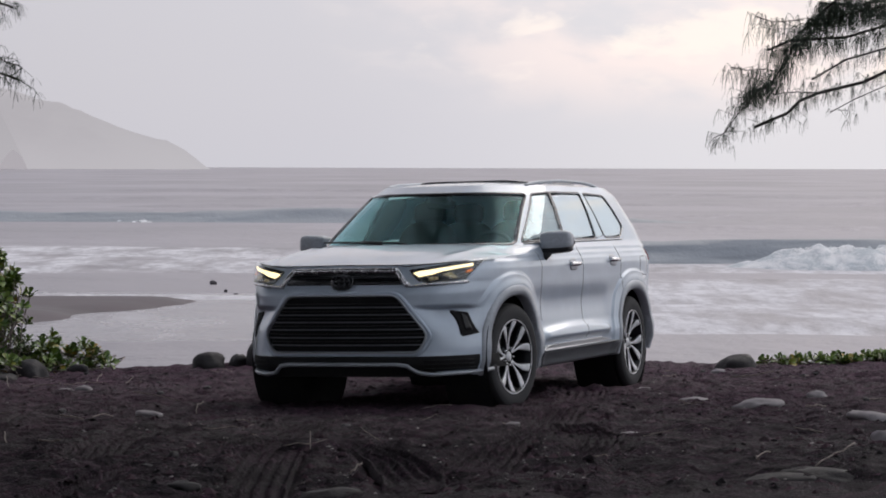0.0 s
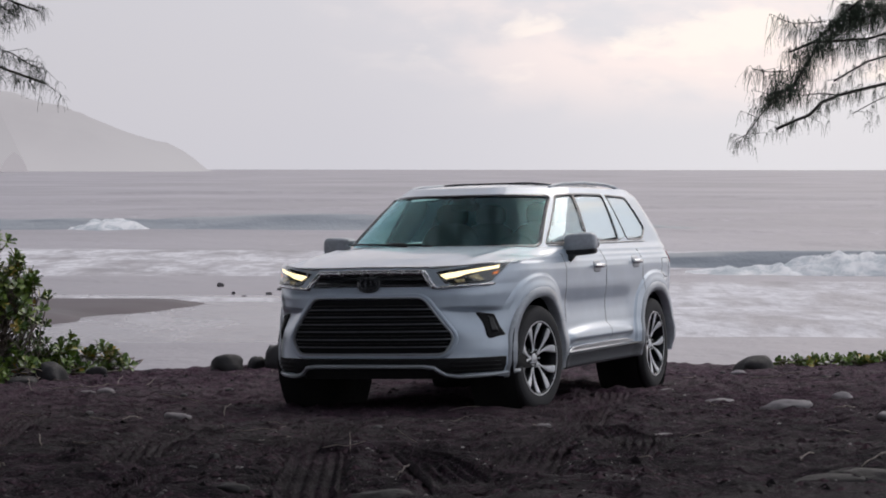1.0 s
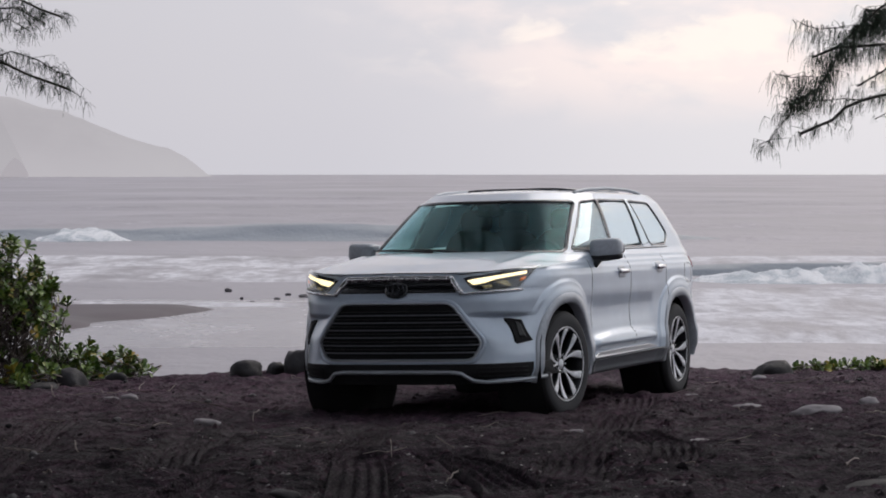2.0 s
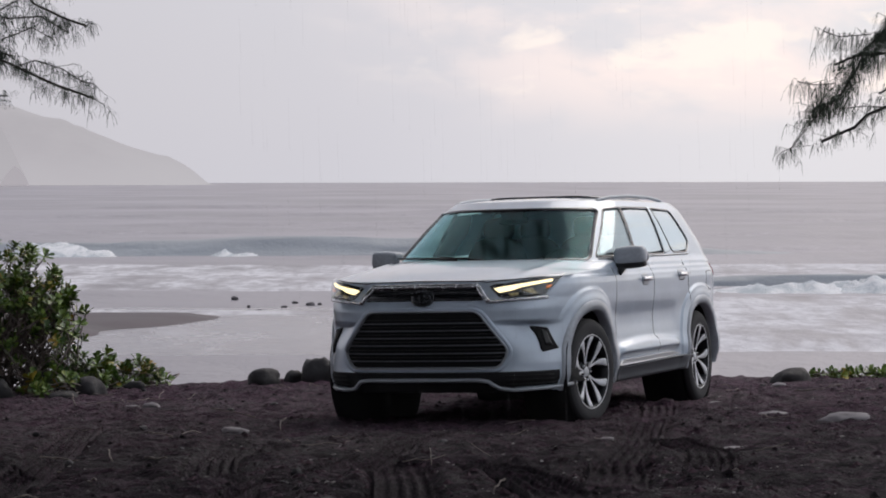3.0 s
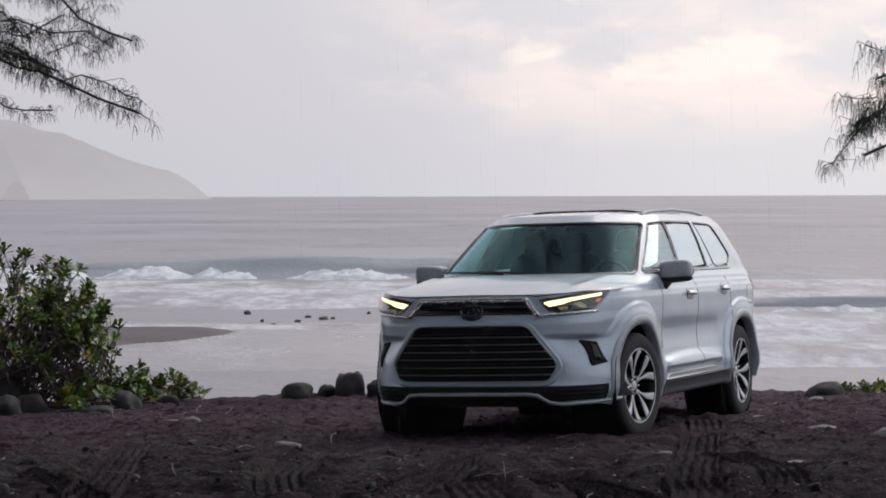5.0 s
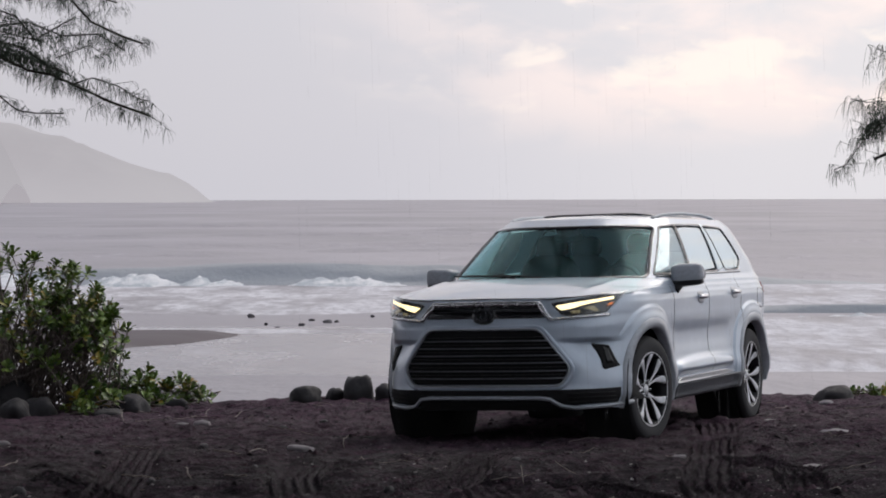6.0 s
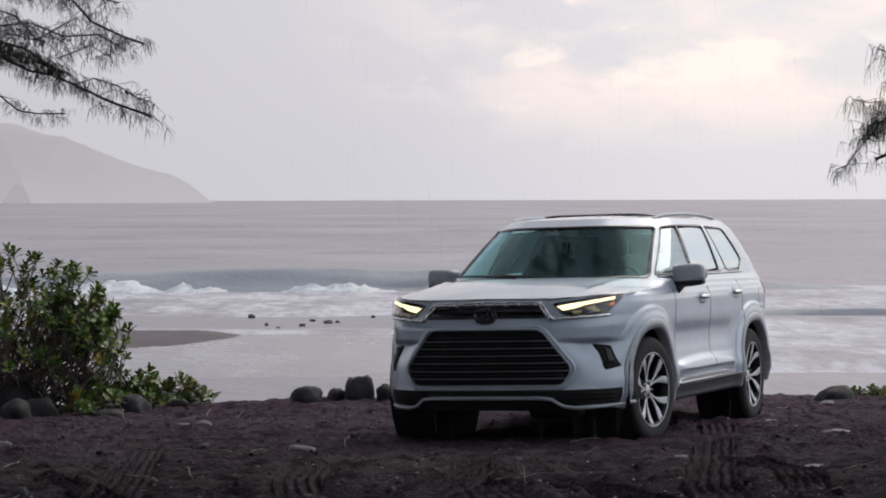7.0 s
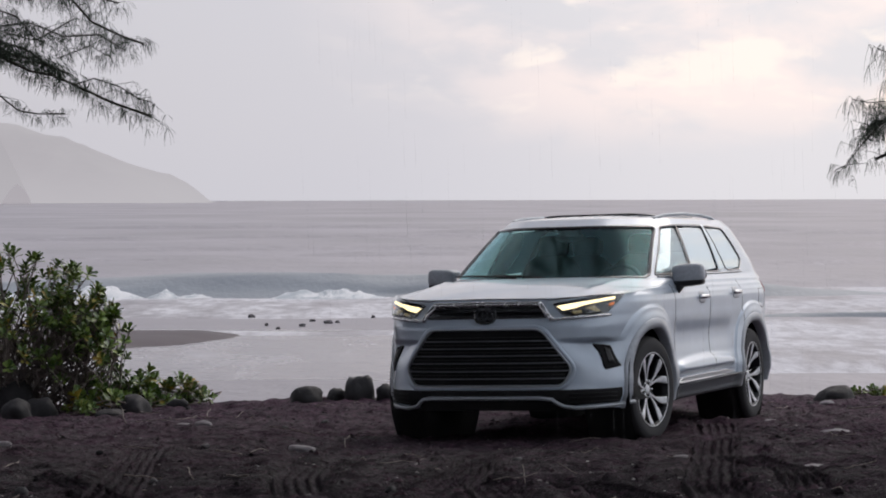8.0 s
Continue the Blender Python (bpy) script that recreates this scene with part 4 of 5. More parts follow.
def car_mirrors():
    for s in (1, -1):
        mirror = part("door_mirror", superbox(0.122, 0.090, 0.072, 0.48, pose(s * 0.985, 0.86, 1.208, 0, -s * 3, s * 10), 40, 24), MIRROR_CAP, car, "silver door mirror on a black stem")
        part("lower_shell", superbox(0.124, 0.088, 0.032, 0.50, pose(s * 0.982, 0.864, 1.142, 0, -s * 5, s * 10)), BLACK, mirror, "black lower shell")
        part("stem", tube([(s * 0.900, 0.76, 1.070), (s * 0.915, 0.78, 1.095), (s * 0.935, 0.82, 1.130), (s * 0.96, 0.85, 1.155)], 0.05, 0.026, lambda p: (0, 0, 1)), BLACK, mirror)
        part("mirror_glass", superbox(0.115, 0.006, 0.055, 0.6, pose(s * 0.985, 0.945, 1.200, 0, -s * 4, s * 8)), CHROME, mirror)


car_mirrors()


def car_cabin():
    part("dashboard", superbox(0.78, 0.30, 0.10, 0.5, pose(0, 0.80, 1.09)), BLACK, car)
    part("cabin_floor", superbox(0.84, 1.7, 0.12, 0.3, pose(0, 2.2, 0.60)), SEAT, car)
    for x in (-0.38, 0.38):
        for y in (1.65, 2.55):
            seat = part("seat", superbox(0.25, 0.11, 0.36, 0.6, pose(x, y, 1.02, -12, 0, 0)), SEAT, car, "dark upholstered seat")
            part("head_rest", superbox(0.13, 0.055, 0.09, 0.6, pose(x, y + 0.09, 1.44, -8, 0, 0)), SEAT, seat)
    ring = [(0.36 + 0.18 * math.cos(a), 1.10 + 0.08 * math.sin(a), 1.12 + 0.16 * math.sin(a)) for a in np.linspace(0, 2 * math.pi, 29)[:-1]]
    part("steering_wheel", tube(ring, 0.016, 0.016, lambda p: (0, -1, 0.4), closed=True), BLACK, car)
    part("rear_view_mirror", superbox(0.12, 0.02, 0.035, 0.5, pose(0.0, 1.02, 1.50, -15, 0, 0)), BLACK, car)
    part("camera_housing", superbox(0.09, 0.06, 0.04, 0.5, pose(0.0, 1.00, 1.555, -30, 0, 0)), BLACK, car)
    part("headliner", superbox(0.60, 1.25, 0.015, 0.3, pose(0, 2.35, 1.625)), TRIM_GREY, car)
    for s in (1, -1):
        part("wiper", tube([(s * 0.10 - 0.05, shield(0.2, 1.20) - 0.03, 1.205), (s * 0.10 - 0.35, shield(0.4, 1.21) - 0.02, 1.222), (s * 0.10 - 0.60, shield(0.6, 1.215) - 0.015, 1.222)], 0.007, 0.007), BLACK, car)


car_cabin()


def shut_lines():
    """Fine gaps round the bonnet and the fuel flap."""
    path = [(-0.80, 1.082), (-0.60, 1.062), (-0.45, 1.050), (-0.40, 1.058), (0.0, 1.062), (0.40, 1.058), (0.45, 1.050), (0.60, 1.062), (0.80, 1.082)]
    part("bonnet_gap", front_bar(path, 0.0035, 0.003, 0.002), BLACK, car)
    flap = rounded([(3.18, 1.06), (3.42, 1.06), (3.42, 0.90), (3.18, 0.90)], 0.05)
    part("fuel_flap", side_bar(dense(flap, 0.02), 1, 0.0022, 0.002, 0.0, True), DARK_CHROME, car)


shut_lines()

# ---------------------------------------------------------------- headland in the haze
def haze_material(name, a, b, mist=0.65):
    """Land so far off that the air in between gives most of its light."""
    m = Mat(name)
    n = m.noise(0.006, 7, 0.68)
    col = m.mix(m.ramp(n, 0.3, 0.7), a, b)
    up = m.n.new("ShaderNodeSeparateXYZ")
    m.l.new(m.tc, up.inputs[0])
    # haze and the mist at the foot painted as the land's own glow
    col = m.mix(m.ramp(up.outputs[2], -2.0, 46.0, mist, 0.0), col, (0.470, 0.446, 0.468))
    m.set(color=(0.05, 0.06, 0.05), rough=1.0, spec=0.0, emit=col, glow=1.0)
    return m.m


def headland(name, skyline, y, depth, material, label):
    """A far ridge: a skyline of (x, height) pairs at distance y, falling away to both sides."""
    verts, faces = [], []
    xs = np.arange(skyline[0][0], skyline[-1][0] + 0.1, 8.0)
    rows = 9
    for x in xs:
        h = lut_l(float(x), skyline)
        h *= 1 + 0.05 * fbm(float(x), 4.0, 0.02, 4)
        h += 1.4 * fbm(float(x), 9.0, 0.06, 3) * min(1, h / 20)
        for k in range(rows):
            t = k / (rows - 1)
            up = 1 - abs(2 * t - 1) ** 1.6
            verts.append((float(x) + 10 * fbm(float(x) * 0.3, k * 3.0, 0.05, 3), y + depth * (t - 0.5), SEA - 4 + (h + 4) * up * (1 + 0.05 * fbm(float(x), k * 7.0, 0.03, 3) * (t != 0.5))))
    for i in range(len(xs) - 1):
        for k in range(rows - 1):
            faces.append((i * rows + k, (i + 1) * rows + k, (i + 1) * rows + k + 1, i * rows + k + 1))
    return tagged(mesh_obj(name, verts, faces, material), label, "headland", kind="structure")


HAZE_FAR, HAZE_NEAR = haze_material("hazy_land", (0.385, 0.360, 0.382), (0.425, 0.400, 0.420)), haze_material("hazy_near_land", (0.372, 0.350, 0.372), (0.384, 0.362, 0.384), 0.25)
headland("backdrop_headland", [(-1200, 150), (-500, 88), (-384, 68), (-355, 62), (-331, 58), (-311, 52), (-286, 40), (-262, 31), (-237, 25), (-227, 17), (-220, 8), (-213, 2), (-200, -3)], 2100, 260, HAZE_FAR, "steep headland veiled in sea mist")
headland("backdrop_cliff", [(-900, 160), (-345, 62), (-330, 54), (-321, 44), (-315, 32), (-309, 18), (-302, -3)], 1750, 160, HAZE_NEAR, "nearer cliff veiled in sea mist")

# ---------------------------------------------------------------- waves: rigid ridges that travel in
SWELL = water_material("swell_water", (0.285, 0.305, 0.325))
SURF = water_material("surf_water", (0.25, 0.235, 0.25), (0.55, 0.34, 0.60))


def ridge_mesh(length, rise, front, back, seed, steep=0.0, step=1.2):
    """A swell along x that faces the shore at -y; steep leans its crest forward."""
    xs = np.arange(-length / 2, length / 2 + 0.01, step)
    prof = np.linspace(-1, 1, 25)
    verts, faces = [], []
    for x in xs:
        end = smooth(length / 2 - abs(x), 0, length * 0.22)
        r = rise * end * (1 + 0.30 * fbm(float(x), seed, 0.10, 4))
        sway = 2.2 * fbm(float(x), seed + 30, 0.035, 3)
        for p in prof:
            w = front if p < 0 else back
            h = (0.5 + 0.5 * math.cos(math.pi * p)) ** (1.6 if p < 0 else 1.1)
            verts.append((float(x), sway + p * w - steep * rise * h * end + 0.25 * fbm(float(x) * 0.5, p * 9 + seed, 0.8, 3) * end, r * h + 0.05 * fbm(float(x), p * 12 + seed, 0.9, 3) * end - 0.06 - 0.05 * abs(p) ** 4))
    n = len(prof)
    for i in range(len(xs) - 1):
        for k in range(n - 1):
            faces.append((i * n + k, (i + 1) * n + k, (i + 1) * n + k + 1, i * n + k + 1))
    return verts, faces


def foam_bank(length, rise, width_, seed, step=0.14):
    """Tumbling white water: a soft roll along x that spills down its shoreward face."""
    xs = np.arange(-length / 2, length / 2 + 0.01, step)
    prof = np.linspace(0, math.pi, 23)
    verts, faces = [], []
    for x in xs:
        x = float(x)
        end = smooth(length / 2 - abs(x), 0, length * 0.42)
        r = 0.86 * rise * end * max(0.3, 0.76 + 0.18 * fbm(x, seed, 0.30, 3) + 0.15 * fbm(x, seed + 3, 1.5, 4))
        sway = 1.0 * fbm(x, seed + 30, 0.06, 3)
        for a in prof:
            puff = 1 + 0.26 * fbm(x * 1.5, a * 2.6 + seed, 1.5, 5)
            out = 1.5 if a < math.pi / 2 else 0.8
            verts.append((x, sway - out * width_ * math.cos(a) * (0.25 + 0.75 * end) * (1 + 0.16 * fbm(x, a + seed + 5, 0.6, 3)), r * math.sin(a) ** (1.5 if a < math.pi / 2 else 0.7) * puff - 0.14))
    n = len(prof)
    for i in range(len(xs) - 1):
        for k in range(n - 1):
            faces.append((i * n + k, (i + 1) * n + k, (i + 1) * n + k + 1, i * n + k + 1))
    return verts, faces


def foam_sheet(x0, x1, y0, y1, seed, material, z=0.0, step=0.8):
    """Spent foam: a low sheet of water with a ragged, scalloped shoreward edge."""
    xs = np.arange(x0, x1 + 0.01, step)
    rows = np.linspace(0, 1, 14)
    verts, faces = [], []
    for x in xs:
        a = y0 + 2.2 * fbm(float(x), seed, 0.07, 4) + 0.5 * fbm(float(x), seed, 0.5, 3)
        b = y1 + 1.5 * fbm(float(x), seed + 9, 0.1, 3)
        for t in rows:
            verts.append((float(x), a + (b - a) * t, z - 0.12 + 0.15 * smooth(t, 0, 0.4) + 0.02 * fbm(float(x), t * 20 + seed, 0.4, 3)))
    n = len(rows)
    for i in range(len(xs) - 1):
        for k in range(n - 1):
            faces.append((i * n + k, (i + 1) * n + k, (i + 1) * n + k + 1, i * n + k + 1))
    return verts, faces


MOVERS = []  # thing, rows of (seconds, x, y, z)


def sea_thing(name, mesh, material, label, rows, category="wave", smooth_=True):
    ob = mesh_obj(name, *mesh, material, smooth=smooth_)
    tagged(ob, label, category)
    t, x, y, z = rows[0]
    ob.location = (x, y, SEA + z)
    MOVERS.append((ob, rows))
    return ob

# the breaker that rolls in over the whole clip, its white water rising as it breaks
A = [(0.0, 125), (1.5, 107), (2.5, 96), (3.5, 87), (5.0, 80.5), (6.5, 72), (8.0, 64)]
B = [(0.0, 62), (1.5, 58), (3.5, 54), (5.0, 51), (6.5, 48.5), (8.0, 46.5)]
sea_thing("breaking_wave", ridge_mesh(62, 0.74, 3.2, 8.0, 11, 0.5), SWELL, "dark grey-green wave rolling towards the beach", [(t, -13, y, 0) for t, y in A])


def crest(x, length, rise, seed, line, rises, back=0.0, label="white water tumbling off a breaking wave"):
    sea_thing("wave_foam", foam_bank(length, rise, 1.7, seed), FOAM, label, [(t, x, y - 1.6 + back, lut_l(t, rises)) for t, y in line])


crest(-25, 7, 0.85, 2, A, [(0, -0.9), (1.2, -0.2), (1.5, 0.05), (8, -0.05)])
crest(-17.6, 6, 0.90, 5, A, [(0, -0.35), (0.6, -0.1), (1.5, 0.15), (8, -0.1)])
crest(-16, 5, 0.65, 7, A, [(0, -0.8), (1.6, -0.5), (3.2, 0.1), (8, -0.1)])
crest(-9.3, 5.0, 0.70, 9, A, [(0, -0.9), (2.2, -0.6), (3.2, 0.05), (8, -0.1)])
crest(-12.4, 6.0, 0.62, 15, A, [(0, -0.9), (3.4, -0.8), (4.8, 0.1), (8, 0.05)])
crest(-4.5, 8, 0.62, 19, A, [(0, -0.9), (4.0, -0.7), (5.0, 0.05), (8, 0.0)])
crest(-14.5, 10, 0.50, 23, A, [(0, -0.9), (5.0, -0.7), (6.5, 0.0), (8, 0.0)], -0.8)
crest(2.0, 9, 0.55, 27, A, [(0, -0.9), (5.0, -0.7), (6.5, 0.0), (8, 0.0)])
sea_thing("breaking_wave", ridge_mesh(28, 0.82, 2.6, 6.5, 41, 0.45), SWELL, "dark grey-green wave about to break", [(t, 11, y + 2.2, lut_l(t, [(0, 0.0), (1.5, -0.35), (3.5, -0.5), (8, -0.7)])) for t, y in B])
crest(18.5, 16, 1.10, 43, B, [(0, 0.0), (1.5, -0.12), (3.5, -0.25), (8, -0.45)], 1.2)
crest(14.2, 12, 1.25, 45, B, [(0, 0.05), (1.5, -0.10), (3.5, -0.35), (8, -0.8)], 1.0)
crest(10.0, 8, 0.72, 47, B, [(0, -0.75), (1.4, 0.0), (3.5, -0.18), (8, -0.40)], 0.8)
crest(6.0, 7, 0.60, 51, B, [(0, -0.8), (1.8, -0.10), (3.5, -0.15), (8, -0.32)], 0.5)

# swells further out
SWELLS = [(-26, 150, 34, 0.8, 3), (12, 142, 30, 0.7, 6), (-8, 178, 40, 0.9, 8), (30, 190, 44, 0.9, 10), (-38, 215, 40, 1.0, 13), (20, 255, 60, 1.1, 16), (16, 112, 22, 0.6, 29), (24, 92, 20, 0.55, 31), (-20, 290, 60, 1.2, 33), (2, 160, 26, 0.7, 37), (-46, 175, 34, 0.8, 39), (48, 240, 50, 1.0, 41), (-4, 225, 44, 1.0, 44)]
for x, y, length, rise, seed in SWELLS:
    sea_thing("swell", ridge_mesh(length, rise * 0.34, 7.0, 14.0, seed, 0.3, step=length / 60), WATER, "long grey swell far out on the sea", [(t, x, y - 4.6 * t, 0) for t in (0.0, 4.0, 8.0)])

# spent foam sliding up the shallows
sea_thing("foam_sheet", foam_sheet(-70, 70, 51, 78, 61, SURF, 0.02), SURF, "lacy spent foam drifting over the shallows", [(0, 0, 0, 0), (3.5, 0, -2.5, 0), (8, 0, -8, 0)], "foam")
sea_thing("foam_sheet", foam_sheet(-0.5, 60, 36, 52, 67, SURF, 0.05), SURF, "lacy spent foam running up the beach", [(0, 0, 0, 0), (4, 0, -3.0, 0), (8, 0.4, -5.0, 0)], "foam")
sea_thing("foam_sheet", foam_sheet(1.5, 50, 27.5, 38, 71, SURF, 0.07), SURF, "thin swash sliding over wet sand", [(0, 0, 0.6, 0), (4, 0, -0.8, 0), (8, 0, -1.6, 0)], "foam")
FILM = water_material("swash_film", (0.21, 0.196, 0.21), (0.25, 0.52, 0.72), 0.24)
sea_thing("swash", foam_sheet(-60, 3, 22, 44, 73, FILM, 0.01), FILM, "thin film of water on the wet sand", [(0, 0, 0, 0), (3.5, 0.3, 0.5, 0), (8, 0.6, -1.2, 0)], "foam")
sea_thing("foam_line", foam_sheet(-60, 2.5, 40.6, 42.2, 77, SURF, 0.03), SURF, "white edge of the last wave on the sand", [(0, 0, 0, 0), (3.5, 0, 0.3, 0), (8, 0, -1.0, 0)], "foam")


def spit():
    """Low bar of wet sand that the swash leaves bare."""
    verts, faces = [], []
    rows = np.linspace(29.5, 40.6, 30)
    cols = 60
    for y in rows:
        edge = -4.1 - 0.36 * (40.4 - float(y)) + 0.5 * fbm(float(y), 2.0, 0.5, 3)
        for k in range(cols):
            x = edge - 60 * (k / (cols - 1)) ** 2
            rise = smooth(edge - x, 0, 2.0) * smooth(41.0 - y, 0.2, 1.0) * smooth(y, 29.5, 31.5)
            verts.append((x, float(y), SEA - 0.10 + 0.28 * rise))
    for j in range(len(rows) - 1):
        for k in range(cols - 1):
            faces.append((j * cols + k, j * cols + cols + k, j * cols + cols + k + 1, j * cols + k + 1))
    return tagged(mesh_obj("sand_spit", verts, faces, WET), "low bar of wet dark sand in the shallows", "sand bar", kind="structure")


spit()

# ---------------------------------------------------------------- stones and driftwood
def rock_mesh(seed, sx, sy, sz, rough=0.36, sub=3):
    bm = bmesh.new()
    bmesh.ops.create_icosphere(bm, subdivisions=sub, radius=1)
    off = Vector((seed * 3.1, seed * 1.7, seed * 0.9))
    for v in bm.verts:
        n = v.co.normalized()
        k = 1 + rough * noise.noise(n * 1.1 + off) + rough * 0.45 * noise.noise(n * 2.7 + off) + 0.03 * noise.noise(n * 7 + off)
        c = n * k
        c.z = min(math.copysign(abs(c.z) ** 0.85, c.z), 1.00 + 0.25 * noise.noise(n * 1.9 + off))
        v.co = Vector((c.x * sx, c.y * sy, c.z * sz))
    return bm


def put_rock(name, x, y, w, h, seed, label, sink=0.45, turn=0.0, group="", material=STONE):
    """A stone w wide whose top stands h above the sand."""
    sz = h / (1.96 - 2 * sink)
    ob = obj(name, rock_mesh(seed, w / 2, w * 0.38, sz), material)
    ob.matrix_world = pose(x, y, ground_height(x, y) + h - 0.92 * sz, 0, 6 * math.sin(seed), turn)
    return tagged(ob, label, "stone", group)


BOULDERS = [(-4.60, 6.0, 0.44, 0.21, 3), (-3.71, 6.1, 0.48, 0.17, 8), (-3.80, 5.2, 0.34, 0.08, 12), (-2.06, 7.3, 0.46, 0.16, 17), (-1.75, 7.4, 0.24, 0.12, 21), (-1.50, 7.3, 0.38, 0.23, 26), (-1.24, 7.2, 0.26, 0.16, 31), (3.36, 6.9, 0.46, 0.16, 35),
            (-4.15, 6.6, 0.40, 0.24, 38), (-4.95, 6.7, 0.5, 0.3, 41), (-3.35, 6.9, 0.22, 0.10, 44), (-4.72, 5.4, 0.40, 0.17, 51), (-4.40, 7.2, 0.30, 0.30, 47)]
for x, y, w, h, seed in BOULDERS:
    put_rock("boulder", x, y, w, h, seed, "dark wet rounded basalt boulder on the sand", turn=seed * 37, group="boulders along the beach crest", material=BOULDER)
PALE_STONE = plain("pale_beach_stone", (0.30, 0.275, 0.285), 0.7)
FLATS = [(-2.66, 2.7, 0.15, 0.06, 4), (-2.85, 2.9, 0.12, 0.03, 9), (-1.56, -1.9, 0.17, 0.035, 14), (1.40, -4.7, 0.21, 0.035, 19), (2.12, -0.7, 0.25, 0.06, 24), (2.42, -2.0, 0.31, 0.06, 29), (3.03, -0.5, 0.15, 0.06, 34), (2.90, -3.5, 0.30, 0.06, 39),
         (1.58, -9.0, 0.27, 0.03, 43), (1.82, -8.7, 0.40, 0.05, 46), (-0.05, -9.1, 0.24, 0.035, 49), (-0.62, -8.6, 0.13, 0.03, 52), (-3.82, -0.3, 0.14, 0.06, 55), (2.45, -6.5, 0.16, 0.05, 58), (0.78, -3.4, 0.09, 0.03, 61), (-1.20, 7.9, 0.3, 0.05, 64), (1.95, 1.4, 0.12, 0.03, 67), (2.9, 4.6, 0.14, 0.05, 70)]
for x, y, w, h, seed in FLATS:
    put_rock("flat_stone", x, y, w, 0.72 * h, seed, "pale grey flat beach stone half sunk in sand", 0.5, seed * 7 % 40 - 20, "flat stones on the sand", BOULDER if y < -8 else PALE_STONE)
rng = random.Random(7)
for k in range(70):
    x, y = rng.uniform(-3.6, 3.9), rng.uniform(-8.8, 8.2)
    if -1.3 < x < 2.4 and -1.3 < y < 4.6:
        continue
    w = rng.uniform(0.025, 0.075)
    put_rock("pebble", x, y, w, w * rng.uniform(0.25, 0.5), 100 + k, "small grey beach pebble", 0.4, rng.uniform(0, 180), "pebbles on the sand")
for k in range(15):
    x, y = rng.uniform(-6.5, 0.5), rng.uniform(42.5, 50)
    w = rng.uniform(0.10, 0.26)
    ob = obj("shore_rock", rock_mesh(200 + k, w / 2, w * 0.4, 0.04 + 0.04 * rng.random()), STONE)
    ob.matrix_world = pose(x, y, SEA + 0.03, 0, 0, rng.uniform(0, 180))
    tagged(ob, "dark rock awash in the shallows", "stone", "rocks in the shallows")

BARK = Mat("dry_wood")
BARK.set(color=BARK.mix(BARK.ramp(BARK.noise(30, 4, 0.6, BARK.mapped((1, 1, 0.2))), 0.3, 0.7), (0.12, 0.095, 0.085), (0.34, 0.29, 0.26)), rough=0.85)
BARK = BARK.m
DARK_BARK = plain("wet_bark", (0.035, 0.028, 0.025), 0.8)


def stick(length, r, seed):
    rr = random.Random(seed)
    pts = [(0, 0, 0)]
    a = 0.0
    for k in range(6):
        a += rr.uniform(-0.25, 0.25)
        p = pts[-1]
        pts.append((p[0] + length / 6 * math.cos(a), p[1] + length / 6 * math.sin(a), p[2] + rr.uniform(-0.01, 0.014)))
    return tube(pts, r, r, seg=6)


for k in range(96):
    x, y = rng.uniform(-3.4, 3.6), rng.uniform(-8.8, 7.0)
    if -1.3 < x < 2.4 and -1.3 < y < 4.6:
        continue
    ob = obj("twig", stick(rng.uniform(0.08, 0.38), rng.uniform(0.002, 0.005), k), BARK)
    ob.matrix_world = pose(x, y, ground_height(x, y) + 0.015, rng.uniform(-8, 8), rng.uniform(-9, 4), rng.uniform(0, 360))
    tagged(ob, "dry grey twig lying on the sand", "twig", "twigs on the sand")


# ---------------------------------------------------------------- tyre tracks pressed into the sand
def track(points, w, seed, depth=0.036):
    """A strip of sand with the ribs and lugs of a tread."""
    pts = [Vector((*p, 0)) for p in dense(points, 0.016, False)]
    verts, faces = [], []
    cols = 27
    n = len(pts)
    for i, p in enumerate(pts):
        t = (pts[min(i + 2, n - 1)] - pts[max(i - 2, 0)]).normalized()
        s = Vector((t.y, -t.x, 0))
        wob = 0.02 * noise.noise(Vector((i * 0.03, seed, 0)))
        fade = smooth(i, 0, 24) * smooth(n - 1 - i, 0, 24) * (0.72 + 0.5 * noise.noise(Vector((i * 0.025, seed, 4))))
        for k in range(cols):
            u = k / (cols - 1) * 2 - 1
            q = p + s * (u * w / 2 + wob)
            rib = math.cos(u * math.pi * 4.6)
            lug = 1 if ((i * 0.016 + abs(u) * 0.03) % 0.055) < 0.022 else 0
            h = -depth * smooth(1 - abs(u), 0.0, 0.22) * fade
            h += (0.032 * max(0.0, rib) ** 0.6 - 0.026 * lug * (rib > 0.1)) * fade * smooth(1 - abs(u), 0.05, 0.2)
            h += 0.016 * math.exp(-(((abs(u) - 0.93) / 0.07) ** 2)) * fade
            edge = 1 - smooth(1 - abs(u), 0.0, 0.06)
            h += 0.022 * (1 - edge) * fade - 0.02 * edge - 0.03 * (1 - smooth(i, 0, 8) * smooth(n - 1 - i, 0, 8))
            verts.append((q.x, q.y, land(q.x, q.y) + 0.6 * swell_relief(q.x, q.y) + h + 0.007 * noise.noise(Vector((q.x * 18, q.y * 18, 2)))))
    for i in range(n - 1):
        for k in range(cols - 1):
            faces.append((i * cols + k, i * cols + k + 1, (i + 1) * cols + k + 1, (i + 1) * cols + k))
    ob = mesh_obj("tyre_track", verts, faces, SAND)
    return tagged(ob, "tyre tread pressed into damp black sand", "tyre track", kind="structure")


for k, (pts, w) in enumerate(TRACKS):
    track(pts, w, k * 3.3)


